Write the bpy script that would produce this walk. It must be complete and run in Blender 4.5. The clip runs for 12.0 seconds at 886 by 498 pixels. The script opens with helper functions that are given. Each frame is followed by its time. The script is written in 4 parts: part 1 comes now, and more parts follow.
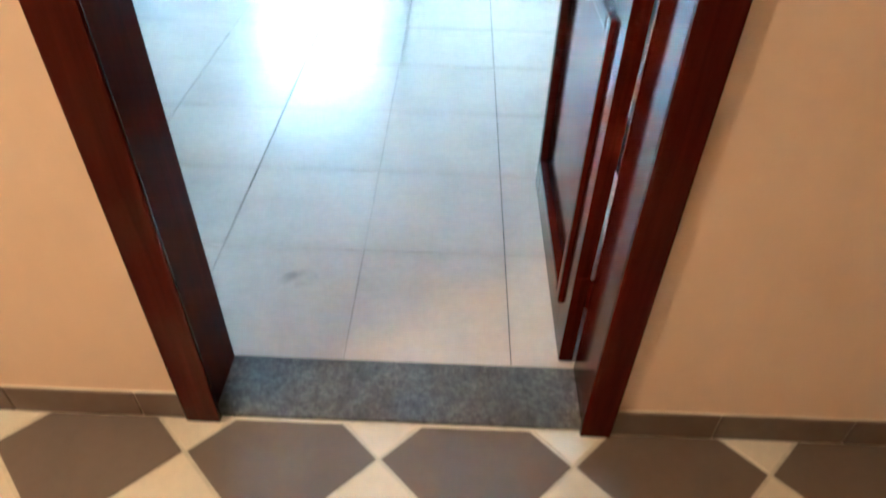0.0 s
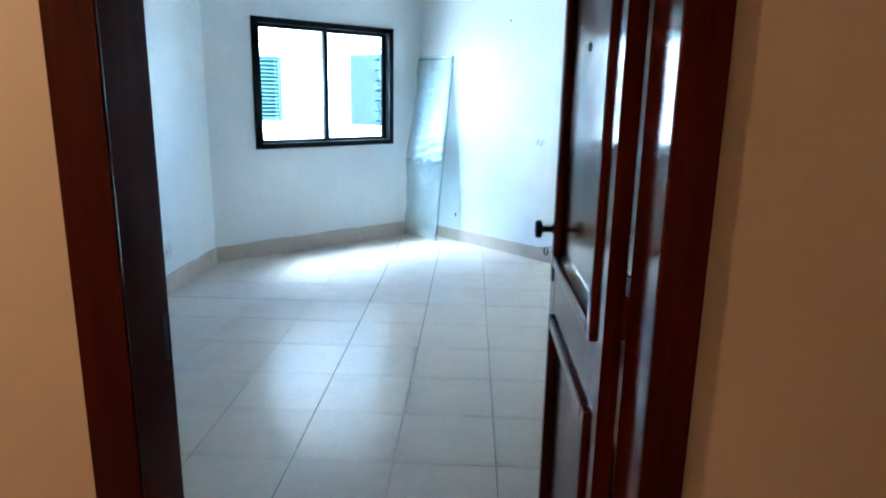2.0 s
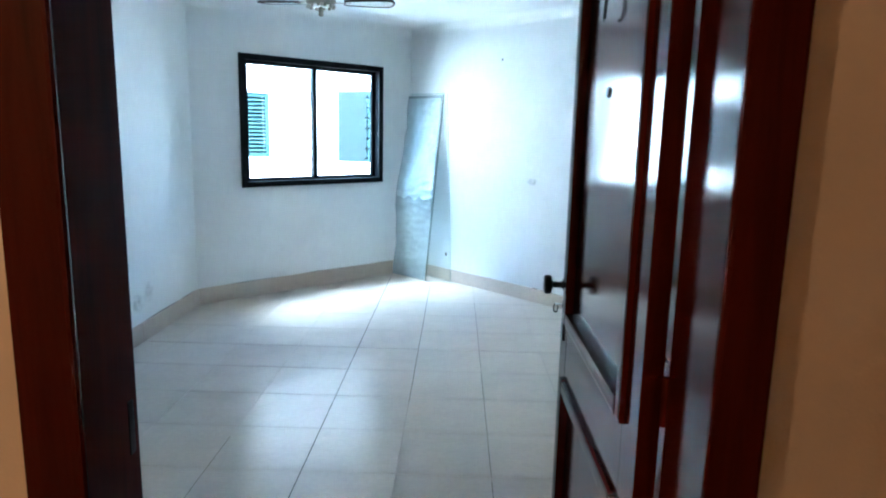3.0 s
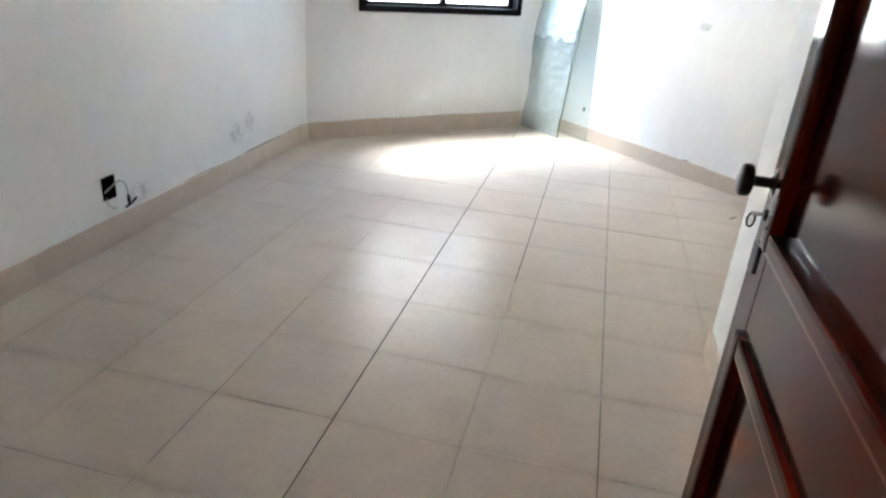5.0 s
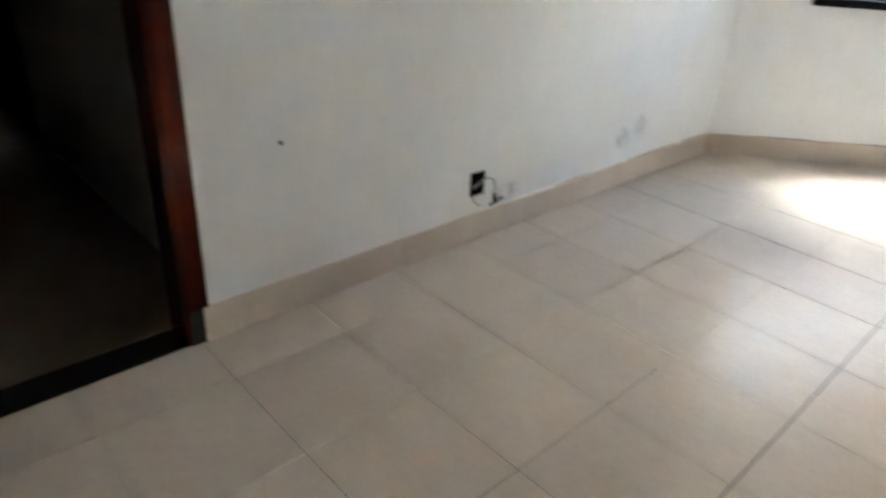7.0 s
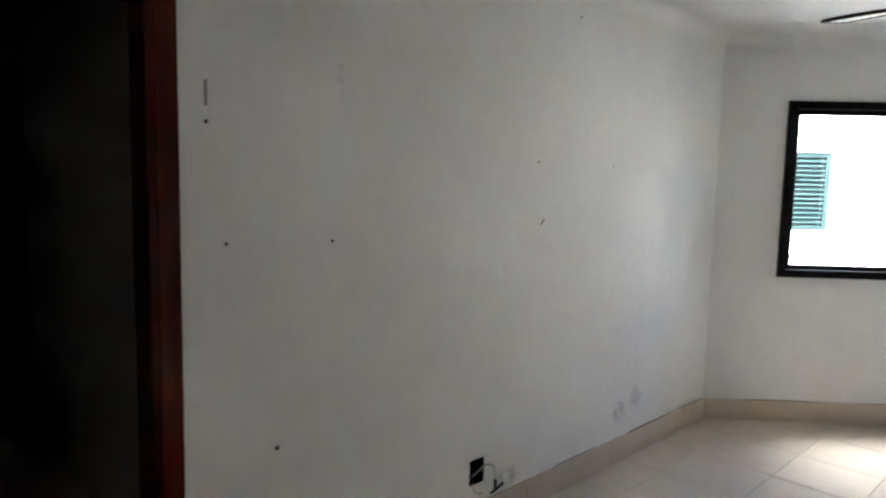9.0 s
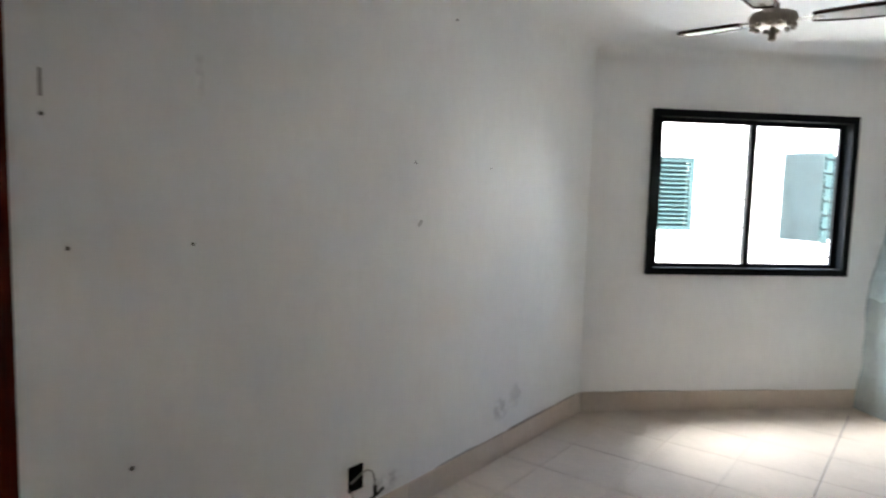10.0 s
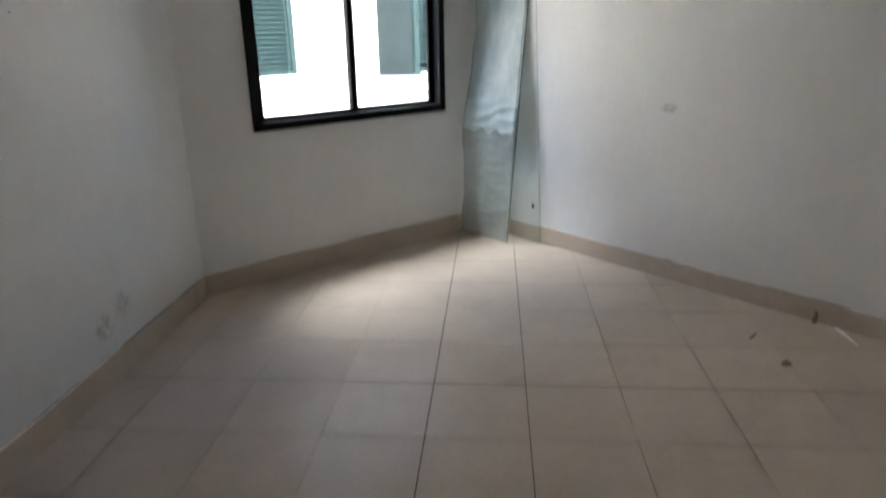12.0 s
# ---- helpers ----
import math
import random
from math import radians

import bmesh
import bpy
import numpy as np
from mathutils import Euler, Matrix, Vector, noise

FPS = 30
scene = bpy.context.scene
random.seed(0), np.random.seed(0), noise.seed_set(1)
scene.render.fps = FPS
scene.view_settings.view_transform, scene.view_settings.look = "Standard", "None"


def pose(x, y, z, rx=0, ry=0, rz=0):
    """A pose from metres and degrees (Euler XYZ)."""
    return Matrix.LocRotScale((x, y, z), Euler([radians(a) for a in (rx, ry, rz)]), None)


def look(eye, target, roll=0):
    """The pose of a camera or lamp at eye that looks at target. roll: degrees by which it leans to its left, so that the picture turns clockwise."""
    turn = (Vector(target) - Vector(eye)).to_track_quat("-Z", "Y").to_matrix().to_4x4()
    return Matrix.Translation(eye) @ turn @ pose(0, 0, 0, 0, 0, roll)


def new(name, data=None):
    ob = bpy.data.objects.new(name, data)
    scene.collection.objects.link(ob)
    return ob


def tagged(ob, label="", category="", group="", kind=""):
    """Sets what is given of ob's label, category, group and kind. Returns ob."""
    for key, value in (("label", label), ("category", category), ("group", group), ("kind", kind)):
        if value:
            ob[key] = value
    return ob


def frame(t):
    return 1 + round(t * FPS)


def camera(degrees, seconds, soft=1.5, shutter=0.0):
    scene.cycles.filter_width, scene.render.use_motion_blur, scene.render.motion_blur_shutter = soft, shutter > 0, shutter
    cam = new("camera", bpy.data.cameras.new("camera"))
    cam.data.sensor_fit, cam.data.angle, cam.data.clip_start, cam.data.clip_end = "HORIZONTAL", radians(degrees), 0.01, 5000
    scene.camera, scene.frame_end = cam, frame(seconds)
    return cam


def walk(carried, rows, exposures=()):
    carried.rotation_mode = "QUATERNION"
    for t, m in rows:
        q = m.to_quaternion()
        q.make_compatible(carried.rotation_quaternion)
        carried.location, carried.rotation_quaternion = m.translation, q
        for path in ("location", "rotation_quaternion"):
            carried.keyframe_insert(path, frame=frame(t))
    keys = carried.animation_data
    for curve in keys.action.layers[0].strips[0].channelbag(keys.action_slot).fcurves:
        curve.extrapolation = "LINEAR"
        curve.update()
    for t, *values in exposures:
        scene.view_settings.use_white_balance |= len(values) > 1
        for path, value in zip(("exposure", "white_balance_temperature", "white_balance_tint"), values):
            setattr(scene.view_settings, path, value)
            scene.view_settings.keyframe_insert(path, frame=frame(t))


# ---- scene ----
cam = camera(68.1, 12.0, 2.0, 0.4)
PATH = [
    (0, (0.266, -1.507, 1.314), (0.241, 0.008, 0.009), 1.5),
    (0.3, (0.266, -1.531, 1.338), (0.225, 0.112, 0.198), 1.4),
    (0.5, (0.265, -1.553, 1.355), (0.218, 0.163, 0.329), 1.2),
    (0.8, (0.258, -1.564, 1.405), (0.207, 0.251, 0.569), 1.8),
    (1, (0.271, -1.589, 1.431), (0.202, 0.271, 0.699), 1.1),
    (1.1, (0.269, -1.579, 1.453), (0.195, 0.298, 0.765), 0.9),
    (1.5, (0.279, -1.588, 1.48), (0.2, 0.336, 0.94), 0.8),
    (2, (0.289, -1.599, 1.499), (0.213, 0.347, 1.043), 1.0),
    (2.5, (0.286, -1.538, 1.522), (0.212, 0.425, 1.149), 1.1),
    (2.7, (0.268, -1.502, 1.53), (0.233, 0.468, 1.19), 1.3),
    (4.3, (0.203, -0.997, 1.463), (0.056, 0.912, 0.884), 2.5),
    (4.5, (0.229, -0.913, 1.455), (0.01, 0.975, 0.833), 3.1),
    (5, (0.244, -0.777, 1.407), (-0.138, 1.013, 0.6), 4.4),
    (5.2, (0.188, -0.722, 1.403), (-0.223, 1.034, 0.539), 5.6),
    (5.5, (0.116, -0.593, 1.373), (-0.379, 1.103, 0.438), 6.3),
    (5.8, (0.049, -0.521, 1.382), (-0.504, 1.127, 0.393), 5.7),
    (6, (0.03, -0.479, 1.38), (-0.582, 1.135, 0.37), 5.3),
    (6.5, (-0.028, -0.354, 1.351), (-0.911, 1.155, 0.38), 4.5),
    (7, (-0.065, -0.285, 1.419), (-1.325, 0.954, 0.484), 4.0),
    (7.2, (-0.045, -0.279, 1.432), (-1.444, 0.849, 0.554), 2.5),
    (8.8, (-0.046, -0.296, 1.56), (-1.531, 1.016, 1.294), 1.0),
    (9, (-0.042, -0.294, 1.576), (-1.483, 1.077, 1.371), 1.3),
    (9.5, (-0.044, -0.279, 1.596), (-1.381, 1.202, 1.46), 1.6),
    (10, (-0.013, -0.216, 1.573), (-1.214, 1.371, 1.382), 1.6),
    (10.5, (-0.017, -0.128, 1.566), (-0.93, 1.631, 1.3), 0.4),
    (11, (-0.131, 0.026, 1.536), (-0.642, 1.943, 1.282), 0.4),
    (11.5, (-0.189, 0.125, 1.566), (-0.373, 2.09, 1.243), -0.5),
    (12, (-0.151, 0.294, 1.582), (-0.306, 2.184, 0.946), -1.2),
]
EXPOSURES = [(0.0, 7.55, 4350, -11), (0.5, 6.95, 4300, -11), (1.0, 6.4, 4450, -8), (2.7, 5.85, 4800, -5), (4.3, 5.8, 5750, 3), (5.0, 6.15, 6550, 8), (5.5, 6.45, 6550, 9), (6.5, 6.4, 6450, 7), (7.2, 6.15, 6950, 9), (8.8, 5.42, 6850, 11), (10.0, 5.38, 6800, 11), (11.0, 4.42, 6450, 8), (12.0, 4.45, 6950, 12)]
walk(cam, [(t, look(eye, target, roll)) for t, eye, target, roll in PATH], EXPOSURES)

# ---- plan, in metres ----
TILE = 0.43                 # room floor tiles, lines at whole multiples
LX = -1.966                 # left wall
CY = 4.02                   # where the left wall meets the window wall
WALL_A = radians(44)
CEIL = 2.56
U = Vector((math.cos(WALL_A), math.sin(WALL_A), 0))      # along the window wall
N = Vector((U.y, -U.x, 0))                               # from the window wall into the room
CORNER = Vector((LX, CY, 0))
RW_SUM = 5.395              # the slanting wall follows x + y = RW_SUM
k_apex = (RW_SUM - LX - CY) / (U.x + U.y)
APEX = CORNER + U * k_apex                               # far corner, behind the glass
NX, NY = 0.845, 1.73       # end of the short wall beside the door
DOOR_L, DOOR_R, DOOR_H = -0.275, 0.5865, 2.1
WY0, WY1 = -0.612, -0.44    # corridor and room faces of the entry wall
WIN = (0.432, 1.975, 0.994, 2.147)


def on_wall(u, d=0.0, z=0.0):
    return CORNER + U * u + N * d + Vector((0, 0, z))


# ---- world and lights ----
world = bpy.data.worlds.new("sky")
scene.world = world
world.use_nodes = True
wn = world.node_tree
sky = wn.nodes.new("ShaderNodeTexSky")
sky.sky_type = "NISHITA"
sky.sun_disc = False
sky.sun_elevation = radians(58)
sky.sun_rotation = radians(172)
sky.air_density, sky.dust_density, sky.ozone_density = 1.0, 4.0, 1.0
wn.links.new(sky.outputs[0], wn.nodes["Background"].inputs[0])
wn.nodes["Background"].inputs[1].default_value = 0.15

sun_data = bpy.data.lights.new("sun", "SUN")
sun_data.energy = 0.3
sun_data.angle = radians(24)
sun_data.color = (1.0, 0.97, 0.94)
sun = new("sun", sun_data)
sun.matrix_world = look((0, 8, 8), Vector((0, 8, 8)) - N * 0.5 + U * 0.36 - Vector((0, 0, 1)))

# added area lamp, out of view above the window, boosts daylight in the room
window_fill_data = bpy.data.lights.new("added_window_fill", "AREA")
window_fill_data.shape = "RECTANGLE"
window_fill_data.size, window_fill_data.size_y = 2.6, 0.8
window_fill_data.energy = 32
window_fill_data.color = (0.88, 0.95, 1.0)
window_fill = new("added_window_fill", window_fill_data)
window_fill.matrix_world = look(on_wall(0.45, -0.58, 3.85), on_wall(1.7, 0.4, 0.0))

lamp_data = bpy.data.lights.new("corridor_bulb", "SPOT")
lamp_data.energy = 0.53
lamp_data.spot_size = radians(170)
lamp_data.spot_blend = 0.3
lamp_data.shadow_soft_size = 0.03
lamp_data.color = (1.0, 0.60, 0.29)
lamp = new("corridor_bulb", lamp_data)
lamp.matrix_world = look((-1.18, -1.42, 2.42), (-1.18, -1.42, 0))


# ---- materials ----
def material(name):
    m = bpy.data.materials.new(name)
    m.use_nodes = True
    t = m.node_tree
    return m, t, t.nodes["Principled BSDF"]


def node(t, kind, **values):
    n = t.nodes.new(kind)
    for key, value in values.items():
        n.inputs[key].default_value = value
    return n


def coords(t, scale=(1, 1, 1), space="Object"):
    c = t.nodes.new("ShaderNodeTexCoord")
    mp = node(t, "ShaderNodeMapping", Scale=scale)
    t.links.new(c.outputs[space], mp.inputs["Vector"])
    return mp.outputs["Vector"]


def world_coords(t, scale=(1, 1, 1)):
    c = t.nodes.new("ShaderNodeNewGeometry")
    mp = node(t, "ShaderNodeMapping", Scale=scale)
    t.links.new(c.outputs["Position"], mp.inputs["Vector"])
    return mp.outputs["Vector"]


def ramp(t, fac, stops):
    r = t.nodes.new("ShaderNodeValToRGB")
    while len(r.color_ramp.elements) < len(stops):
        r.color_ramp.elements.new(0.5)
    for e, (at, colour) in zip(r.color_ramp.elements, stops):
        e.position, e.color = at, (*colour, 1)
    t.links.new(fac, r.inputs["Fac"])
    return r.outputs["Color"]


def grey(v):
    return (v, v, v)


def bump(t, bsdf, height, strength, distance=0.002):
    b = node(t, "ShaderNodeBump", Strength=strength, Distance=distance)
    t.links.new(height, b.inputs["Height"])
    t.links.new(b.outputs["Normal"], bsdf.inputs["Normal"])


def tinted(t, colour, fac, low, high):
    """colour times a grey that runs from low to high with fac"""
    mix = t.nodes.new("ShaderNodeMix")
    mix.data_type, mix.blend_type = "RGBA", "MULTIPLY"
    mix.inputs[0].default_value = 1
    t.links.new(colour, mix.inputs[6])
    t.links.new(ramp(t, fac, [(0, grey(low)), (1, grey(high))]), mix.inputs[7])
    return mix.outputs[2]


def paint(name, colour, rough=0.6, stain=0.9, grain=0.25):
    m, t, b = material(name)
    big = node(t, "ShaderNodeTexNoise", Scale=1.1, Detail=6, Roughness=0.6)
    t.links.new(world_coords(t), big.inputs["Vector"])
    fine = node(t, "ShaderNodeTexNoise", Scale=160, Detail=3)
    t.links.new(world_coords(t), fine.inputs["Vector"])
    roll = node(t, "ShaderNodeTexNoise", Scale=22, Detail=4)
    t.links.new(world_coords(t, (1, 1, 0.35)), roll.inputs["Vector"])
    dark = tuple(c * stain for c in colour)
    col = ramp(t, big.outputs["Fac"], [(0.34, dark), (0.6, colour)])
    col = tinted(t, col, roll.outputs["Fac"], 0.965, 1.03)
    t.links.new(col, b.inputs["Base Color"])
    b.inputs["Roughness"].default_value = rough
    add = t.nodes.new("ShaderNodeMath")
    add.operation = "ADD"
    t.links.new(fine.outputs["Fac"], add.inputs[0])
    t.links.new(roll.outputs["Fac"], add.inputs[1])
    bump(t, b, add.outputs[0], grain, 0.003)
    return m


def rim_dirt(t, colour, half):
    """mop water dried along the joints: a brown haze on the outer two centimetres, patchy, stronger on the sides in y"""
    c = t.nodes.new("ShaderNodeTexCoord")
    sep = t.nodes.new("ShaderNodeSeparateXYZ")
    t.links.new(c.outputs["Object"], sep.inputs[0])
    wob = node(t, "ShaderNodeTexNoise", Scale=2.6, Detail=4, Roughness=0.6)
    t.links.new(world_coords(t), wob.inputs["Vector"])
    patch = ramp(t, wob.outputs["Fac"], [(0.36, grey(0.12)), (0.62, grey(1.0))])
    for axis, reach, most in (("X", 0.022, 0.12), ("Y", 0.045, 0.26)):
        away = t.nodes.new("ShaderNodeMath")
        away.operation = "ABSOLUTE"
        t.links.new(sep.outputs[axis], away.inputs[0])
        band = t.nodes.new("ShaderNodeMapRange")
        band.interpolation_type = "SMOOTHSTEP"
        band.inputs["From Min"].default_value = half - reach
        band.inputs["From Max"].default_value = half
        band.inputs["To Max"].default_value = most
        t.links.new(away.outputs[0], band.inputs["Value"])
        mul = t.nodes.new("ShaderNodeMath")
        mul.operation = "MULTIPLY"
        t.links.new(band.outputs[0], mul.inputs[0])
        t.links.new(patch, mul.inputs[1])
        mix = t.nodes.new("ShaderNodeMix")
        mix.data_type = "RGBA"
        t.links.new(mul.outputs[0], mix.inputs[0])
        t.links.new(colour, mix.inputs[6])
        mix.inputs[7].default_value = (0.36, 0.29, 0.225, 1)
        colour = mix.outputs[2]
    return colour


def ceramic(name, colour, rough=(0.3, 0.7), spread=0.05, cloud=0.93, dirt=(0.5, 0.44, 0.38), rim=0.0):
    """glazed tile: cloudy body, each tile a little different, smeared gloss"""
    m, t, b = material(name)
    info = t.nodes.new("ShaderNodeObjectInfo")
    cl = node(t, "ShaderNodeTexNoise", Scale=5.5, Detail=5, Roughness=0.6)
    t.links.new(world_coords(t), cl.inputs["Vector"])
    col = ramp(t, cl.outputs["Fac"], [(0.3, tuple(c * cloud for c in colour)), (0.7, colour)])
    col = tinted(t, col, info.outputs["Random"], 1 - spread, 1 + spread)
    grime = node(t, "ShaderNodeTexNoise", Scale=1.7, Detail=8, Roughness=0.7)
    t.links.new(world_coords(t), grime.inputs["Vector"])
    mix = t.nodes.new("ShaderNodeMix")
    mix.data_type, mix.blend_type = "RGBA", "MULTIPLY"
    t.links.new(ramp(t, grime.outputs["Fac"], [(0.5, grey(0)), (0.8, grey(0.6))]), mix.inputs[0])
    t.links.new(col, mix.inputs[6])
    mix.inputs[7].default_value = (*[0.55 + 0.45 * d for d in dirt], 1)
    speck = node(t, "ShaderNodeTexNoise", Scale=38, Detail=4, Roughness=0.7)
    t.links.new(world_coords(t), speck.inputs["Vector"])
    col = tinted(t, mix.outputs[2], speck.outputs["Fac"], 0.88, 1.1)
    if rim:
        col = rim_dirt(t, col, rim)
    t.links.new(col, b.inputs["Base Color"])
    smear = node(t, "ShaderNodeTexNoise", Scale=9, Detail=6, Roughness=0.65)
    t.links.new(world_coords(t, (1, 0.5, 1)), smear.inputs["Vector"])
    t.links.new(ramp(t, smear.outputs["Fac"], [(0.3, grey(rough[0])), (0.75, grey(rough[1]))]), b.inputs["Roughness"])
    wav = node(t, "ShaderNodeTexNoise", Scale=14, Detail=2)
    t.links.new(world_coords(t), wav.inputs["Vector"])
    bump(t, b, wav.outputs["Fac"], 0.12, 0.002)
    return m


def wood(name, light, dark, axis="Z", rough=0.13, gloss=0.15):
    m, t, b = material(name)
    s = {"Z": (14, 14, 0.9), "Y": (14, 0.9, 14), "X": (0.9, 14, 14)}[axis]
    g = node(t, "ShaderNodeTexNoise", Scale=2.2, Detail=7, Roughness=0.65, Distortion=0.6)
    t.links.new(world_coords(t, s), g.inputs["Vector"])
    big = node(t, "ShaderNodeTexNoise", Scale=1.6, Detail=3)
    t.links.new(world_coords(t), big.inputs["Vector"])
    col = ramp(t, g.outputs["Fac"], [(0.3, dark), (0.72, light)])
    col = tinted(t, col, big.outputs["Fac"], 0.75, 1.2)
    t.links.new(col, b.inputs["Base Color"])
    t.links.new(ramp(t, big.outputs["Fac"], [(0.3, grey(rough * 0.85)), (0.7, grey(rough * 1.15))]), b.inputs["Roughness"])
    b.inputs["Specular IOR Level"].default_value = gloss
    ripple = node(t, "ShaderNodeTexNoise", Scale=30, Detail=3)
    t.links.new(world_coords(t), ripple.inputs["Vector"])
    bump(t, b, ripple.outputs["Fac"], 0.012, 0.001)
    return m


def plain(name, colour, rough=0.5, metal=0.0, var=0.12, scale=30):
    m, t, b = material(name)
    n = node(t, "ShaderNodeTexNoise", Scale=scale, Detail=4)
    t.links.new(coords(t), n.inputs["Vector"])
    c = ramp(t, n.outputs["Fac"], [(0.3, tuple(x * (1 - var) for x in colour)), (0.7, tuple(min(1, x * (1 + var)) for x in colour))])
    t.links.new(c, b.inputs["Base Color"])
    b.inputs["Roughness"].default_value = rough
    b.inputs["Metallic"].default_value = metal
    bump(t, b, n.outputs["Fac"], 0.06, 0.001)
    return m


def grout(name):
    """cement joint: mostly close to the tiles, blackened in stretches"""
    m, t, b = material(name)
    n = node(t, "ShaderNodeTexNoise", Scale=1.6, Detail=5, Roughness=0.7)
    t.links.new(world_coords(t), n.inputs["Vector"])
    t.links.new(ramp(t, n.outputs["Fac"], [(0.46, (0.46, 0.385, 0.315)), (0.74, (0.12, 0.095, 0.075))]), b.inputs["Base Color"])
    b.inputs["Roughness"].default_value = 0.9
    return m


def granite(name):
    m, t, b = material(name)
    v = node(t, "ShaderNodeTexNoise", Scale=75, Detail=6, Roughness=0.75)
    t.links.new(world_coords(t), v.inputs["Vector"])
    big = node(t, "ShaderNodeTexNoise", Scale=11, Detail=6, Roughness=0.65)
    t.links.new(world_coords(t), big.inputs["Vector"])
    c = ramp(t, v.outputs["Fac"], [(0.34, (0.035, 0.031, 0.028)), (0.5, (0.085, 0.076, 0.069)), (0.72, (0.17, 0.155, 0.14))])
    t.links.new(tinted(t, c, big.outputs["Fac"], 0.1, 2.0), b.inputs["Base Color"])
    b.inputs["Roughness"].default_value = 0.35
    bump(t, b, v.outputs["Fac"], 0.1, 0.001)
    return m


def clear(name, tint=(0.97, 0.99, 0.98), gloss=0.02):
    """a thin pane: light passes, with a mirror gleam that grows at low angles"""
    m, t, b = material(name)
    tr = node(t, "ShaderNodeBsdfTransparent", Color=(*tint, 1))
    gl = node(t, "ShaderNodeBsdfGlossy", Roughness=gloss)
    fr = node(t, "ShaderNodeLayerWeight", Blend=0.5)
    mx = t.nodes.new("ShaderNodeMixShader")
    t.links.new(ramp(t, fr.outputs["Facing"], [(0.0, grey(0.03)), (0.7, grey(0.06)), (1.0, grey(0.45))]), mx.inputs[0])
    t.links.new(tr.outputs[0], mx.inputs[1])
    t.links.new(gl.outputs[0], mx.inputs[2])
    t.links.new(mx.outputs[0], t.nodes["Material Output"].inputs["Surface"])
    t.nodes.remove(b)
    return m


def film_wrap(name, thin, thick):
    """milky plastic film: partly clear, partly white, wrinkled gloss"""
    m, t, b = material(name)
    n = node(t, "ShaderNodeTexNoise", Scale=9, Detail=6, Roughness=0.6)
    t.links.new(coords(t, (1, 1, 0.4)), n.inputs["Vector"])
    b.inputs["Base Color"].default_value = (0.84, 0.96, 0.97, 1)
    b.inputs["Roughness"].default_value = 0.16
    fold = node(t, "ShaderNodeTexNoise", Scale=7, Detail=4, Distortion=1.2)
    t.links.new(coords(t, (1, 1, 5)), fold.inputs["Vector"])
    bump(t, b, fold.outputs["Fac"], 0.16, 0.02)
    tr = node(t, "ShaderNodeBsdfTransparent", Color=(0.93, 0.985, 0.99, 1))
    mx = t.nodes.new("ShaderNodeMixShader")
    t.links.new(ramp(t, n.outputs["Fac"], [(0.35, grey(thin)), (0.65, grey(thick))]), mx.inputs[0])
    tl = node(t, "ShaderNodeBsdfTranslucent", Color=(0.92, 0.97, 0.97, 1))
    my = t.nodes.new("ShaderNodeMixShader")
    my.inputs[0].default_value = 0.35
    t.links.new(b.outputs[0], my.inputs[1])
    t.links.new(tl.outputs[0], my.inputs[2])
    t.links.new(tr.outputs[0], mx.inputs[1])
    t.links.new(my.outputs[0], mx.inputs[2])
    t.links.new(mx.outputs[0], t.nodes["Material Output"].inputs["Surface"])
    return m


WHITE = paint("white_wall_paint", (0.82, 0.825, 0.81), 0.55, 0.94)
CEILING = paint("ceiling_paint", (0.82, 0.82, 0.81), 0.7, 0.96)
CREAM = paint("corridor_paint", (0.74, 0.555, 0.40), 0.5, 0.92)
FLOOR = ceramic("floor_tile_glaze", (0.585, 0.495, 0.41), (0.28, 0.31), 0.02, 0.92, (0.5, 0.44, 0.38), TILE / 2)
FLOOR.node_tree.nodes["Principled BSDF"].inputs["Specular IOR Level"].default_value = 0.09
GROUT = grout("grout")
SKIRT = ceramic("skirting_tile_glaze", (0.61, 0.51, 0.415), (0.3, 0.7), 0.02)
MAHOGANY = wood("varnished_mahogany", (0.074, 0.0072, 0.0026), (0.029, 0.0029, 0.0014), "Z")
MAHOGANY_Y = wood("varnished_mahogany_rail", (0.070, 0.0070, 0.0026), (0.027, 0.0029, 0.0014), "Y")
MAHOGANY_X = wood("varnished_mahogany_head", (0.070, 0.0070, 0.0026), (0.027, 0.0029, 0.0014), "X")
MOULD = wood("varnished_moulding", (0.10, 0.011, 0.004), (0.045, 0.005, 0.002), "Z", 0.12)
MAHOGANY_DULL = wood("worn_mahogany_jamb", (0.074, 0.0072, 0.0026), (0.029, 0.0029, 0.0014), "Z", 0.45, 0.05)
GRANITE = granite("grey_granite")
BLACKSTONE = plain("black_stone", (0.012, 0.011, 0.011), 0.25)
DARK_TILE = ceramic("dark_corridor_tile", (0.15, 0.108, 0.082), (0.3, 0.7), 0.06)
PALE_TILE = ceramic("pale_corridor_tile", (0.74, 0.64, 0.50), (0.3, 0.7), 0.04)
PALE_GROUT = plain("pale_grout", (0.62, 0.54, 0.42), 0.9)
BLACK_ALU = plain("black_aluminium", (0.004, 0.005, 0.006), 0.55)
BLACK_ALU.node_tree.nodes["Principled BSDF"].inputs["Specular IOR Level"].default_value = 0.1
PANE = clear("window_glass")
GLASS = clear("green_glass", (0.978, 0.993, 0.990), 0.03)
PALE_EDGE = plain("pale_glass_edge", (0.30, 0.40, 0.38), 0.2)
GLASS_EDGE = plain("glass_edge", (0.02, 0.06, 0.055), 0.15)
FILM = film_wrap("plastic_film", 0.30, 0.38)
FILM_DOUBLE = film_wrap("plastic_film_doubled", 0.50, 0.64)
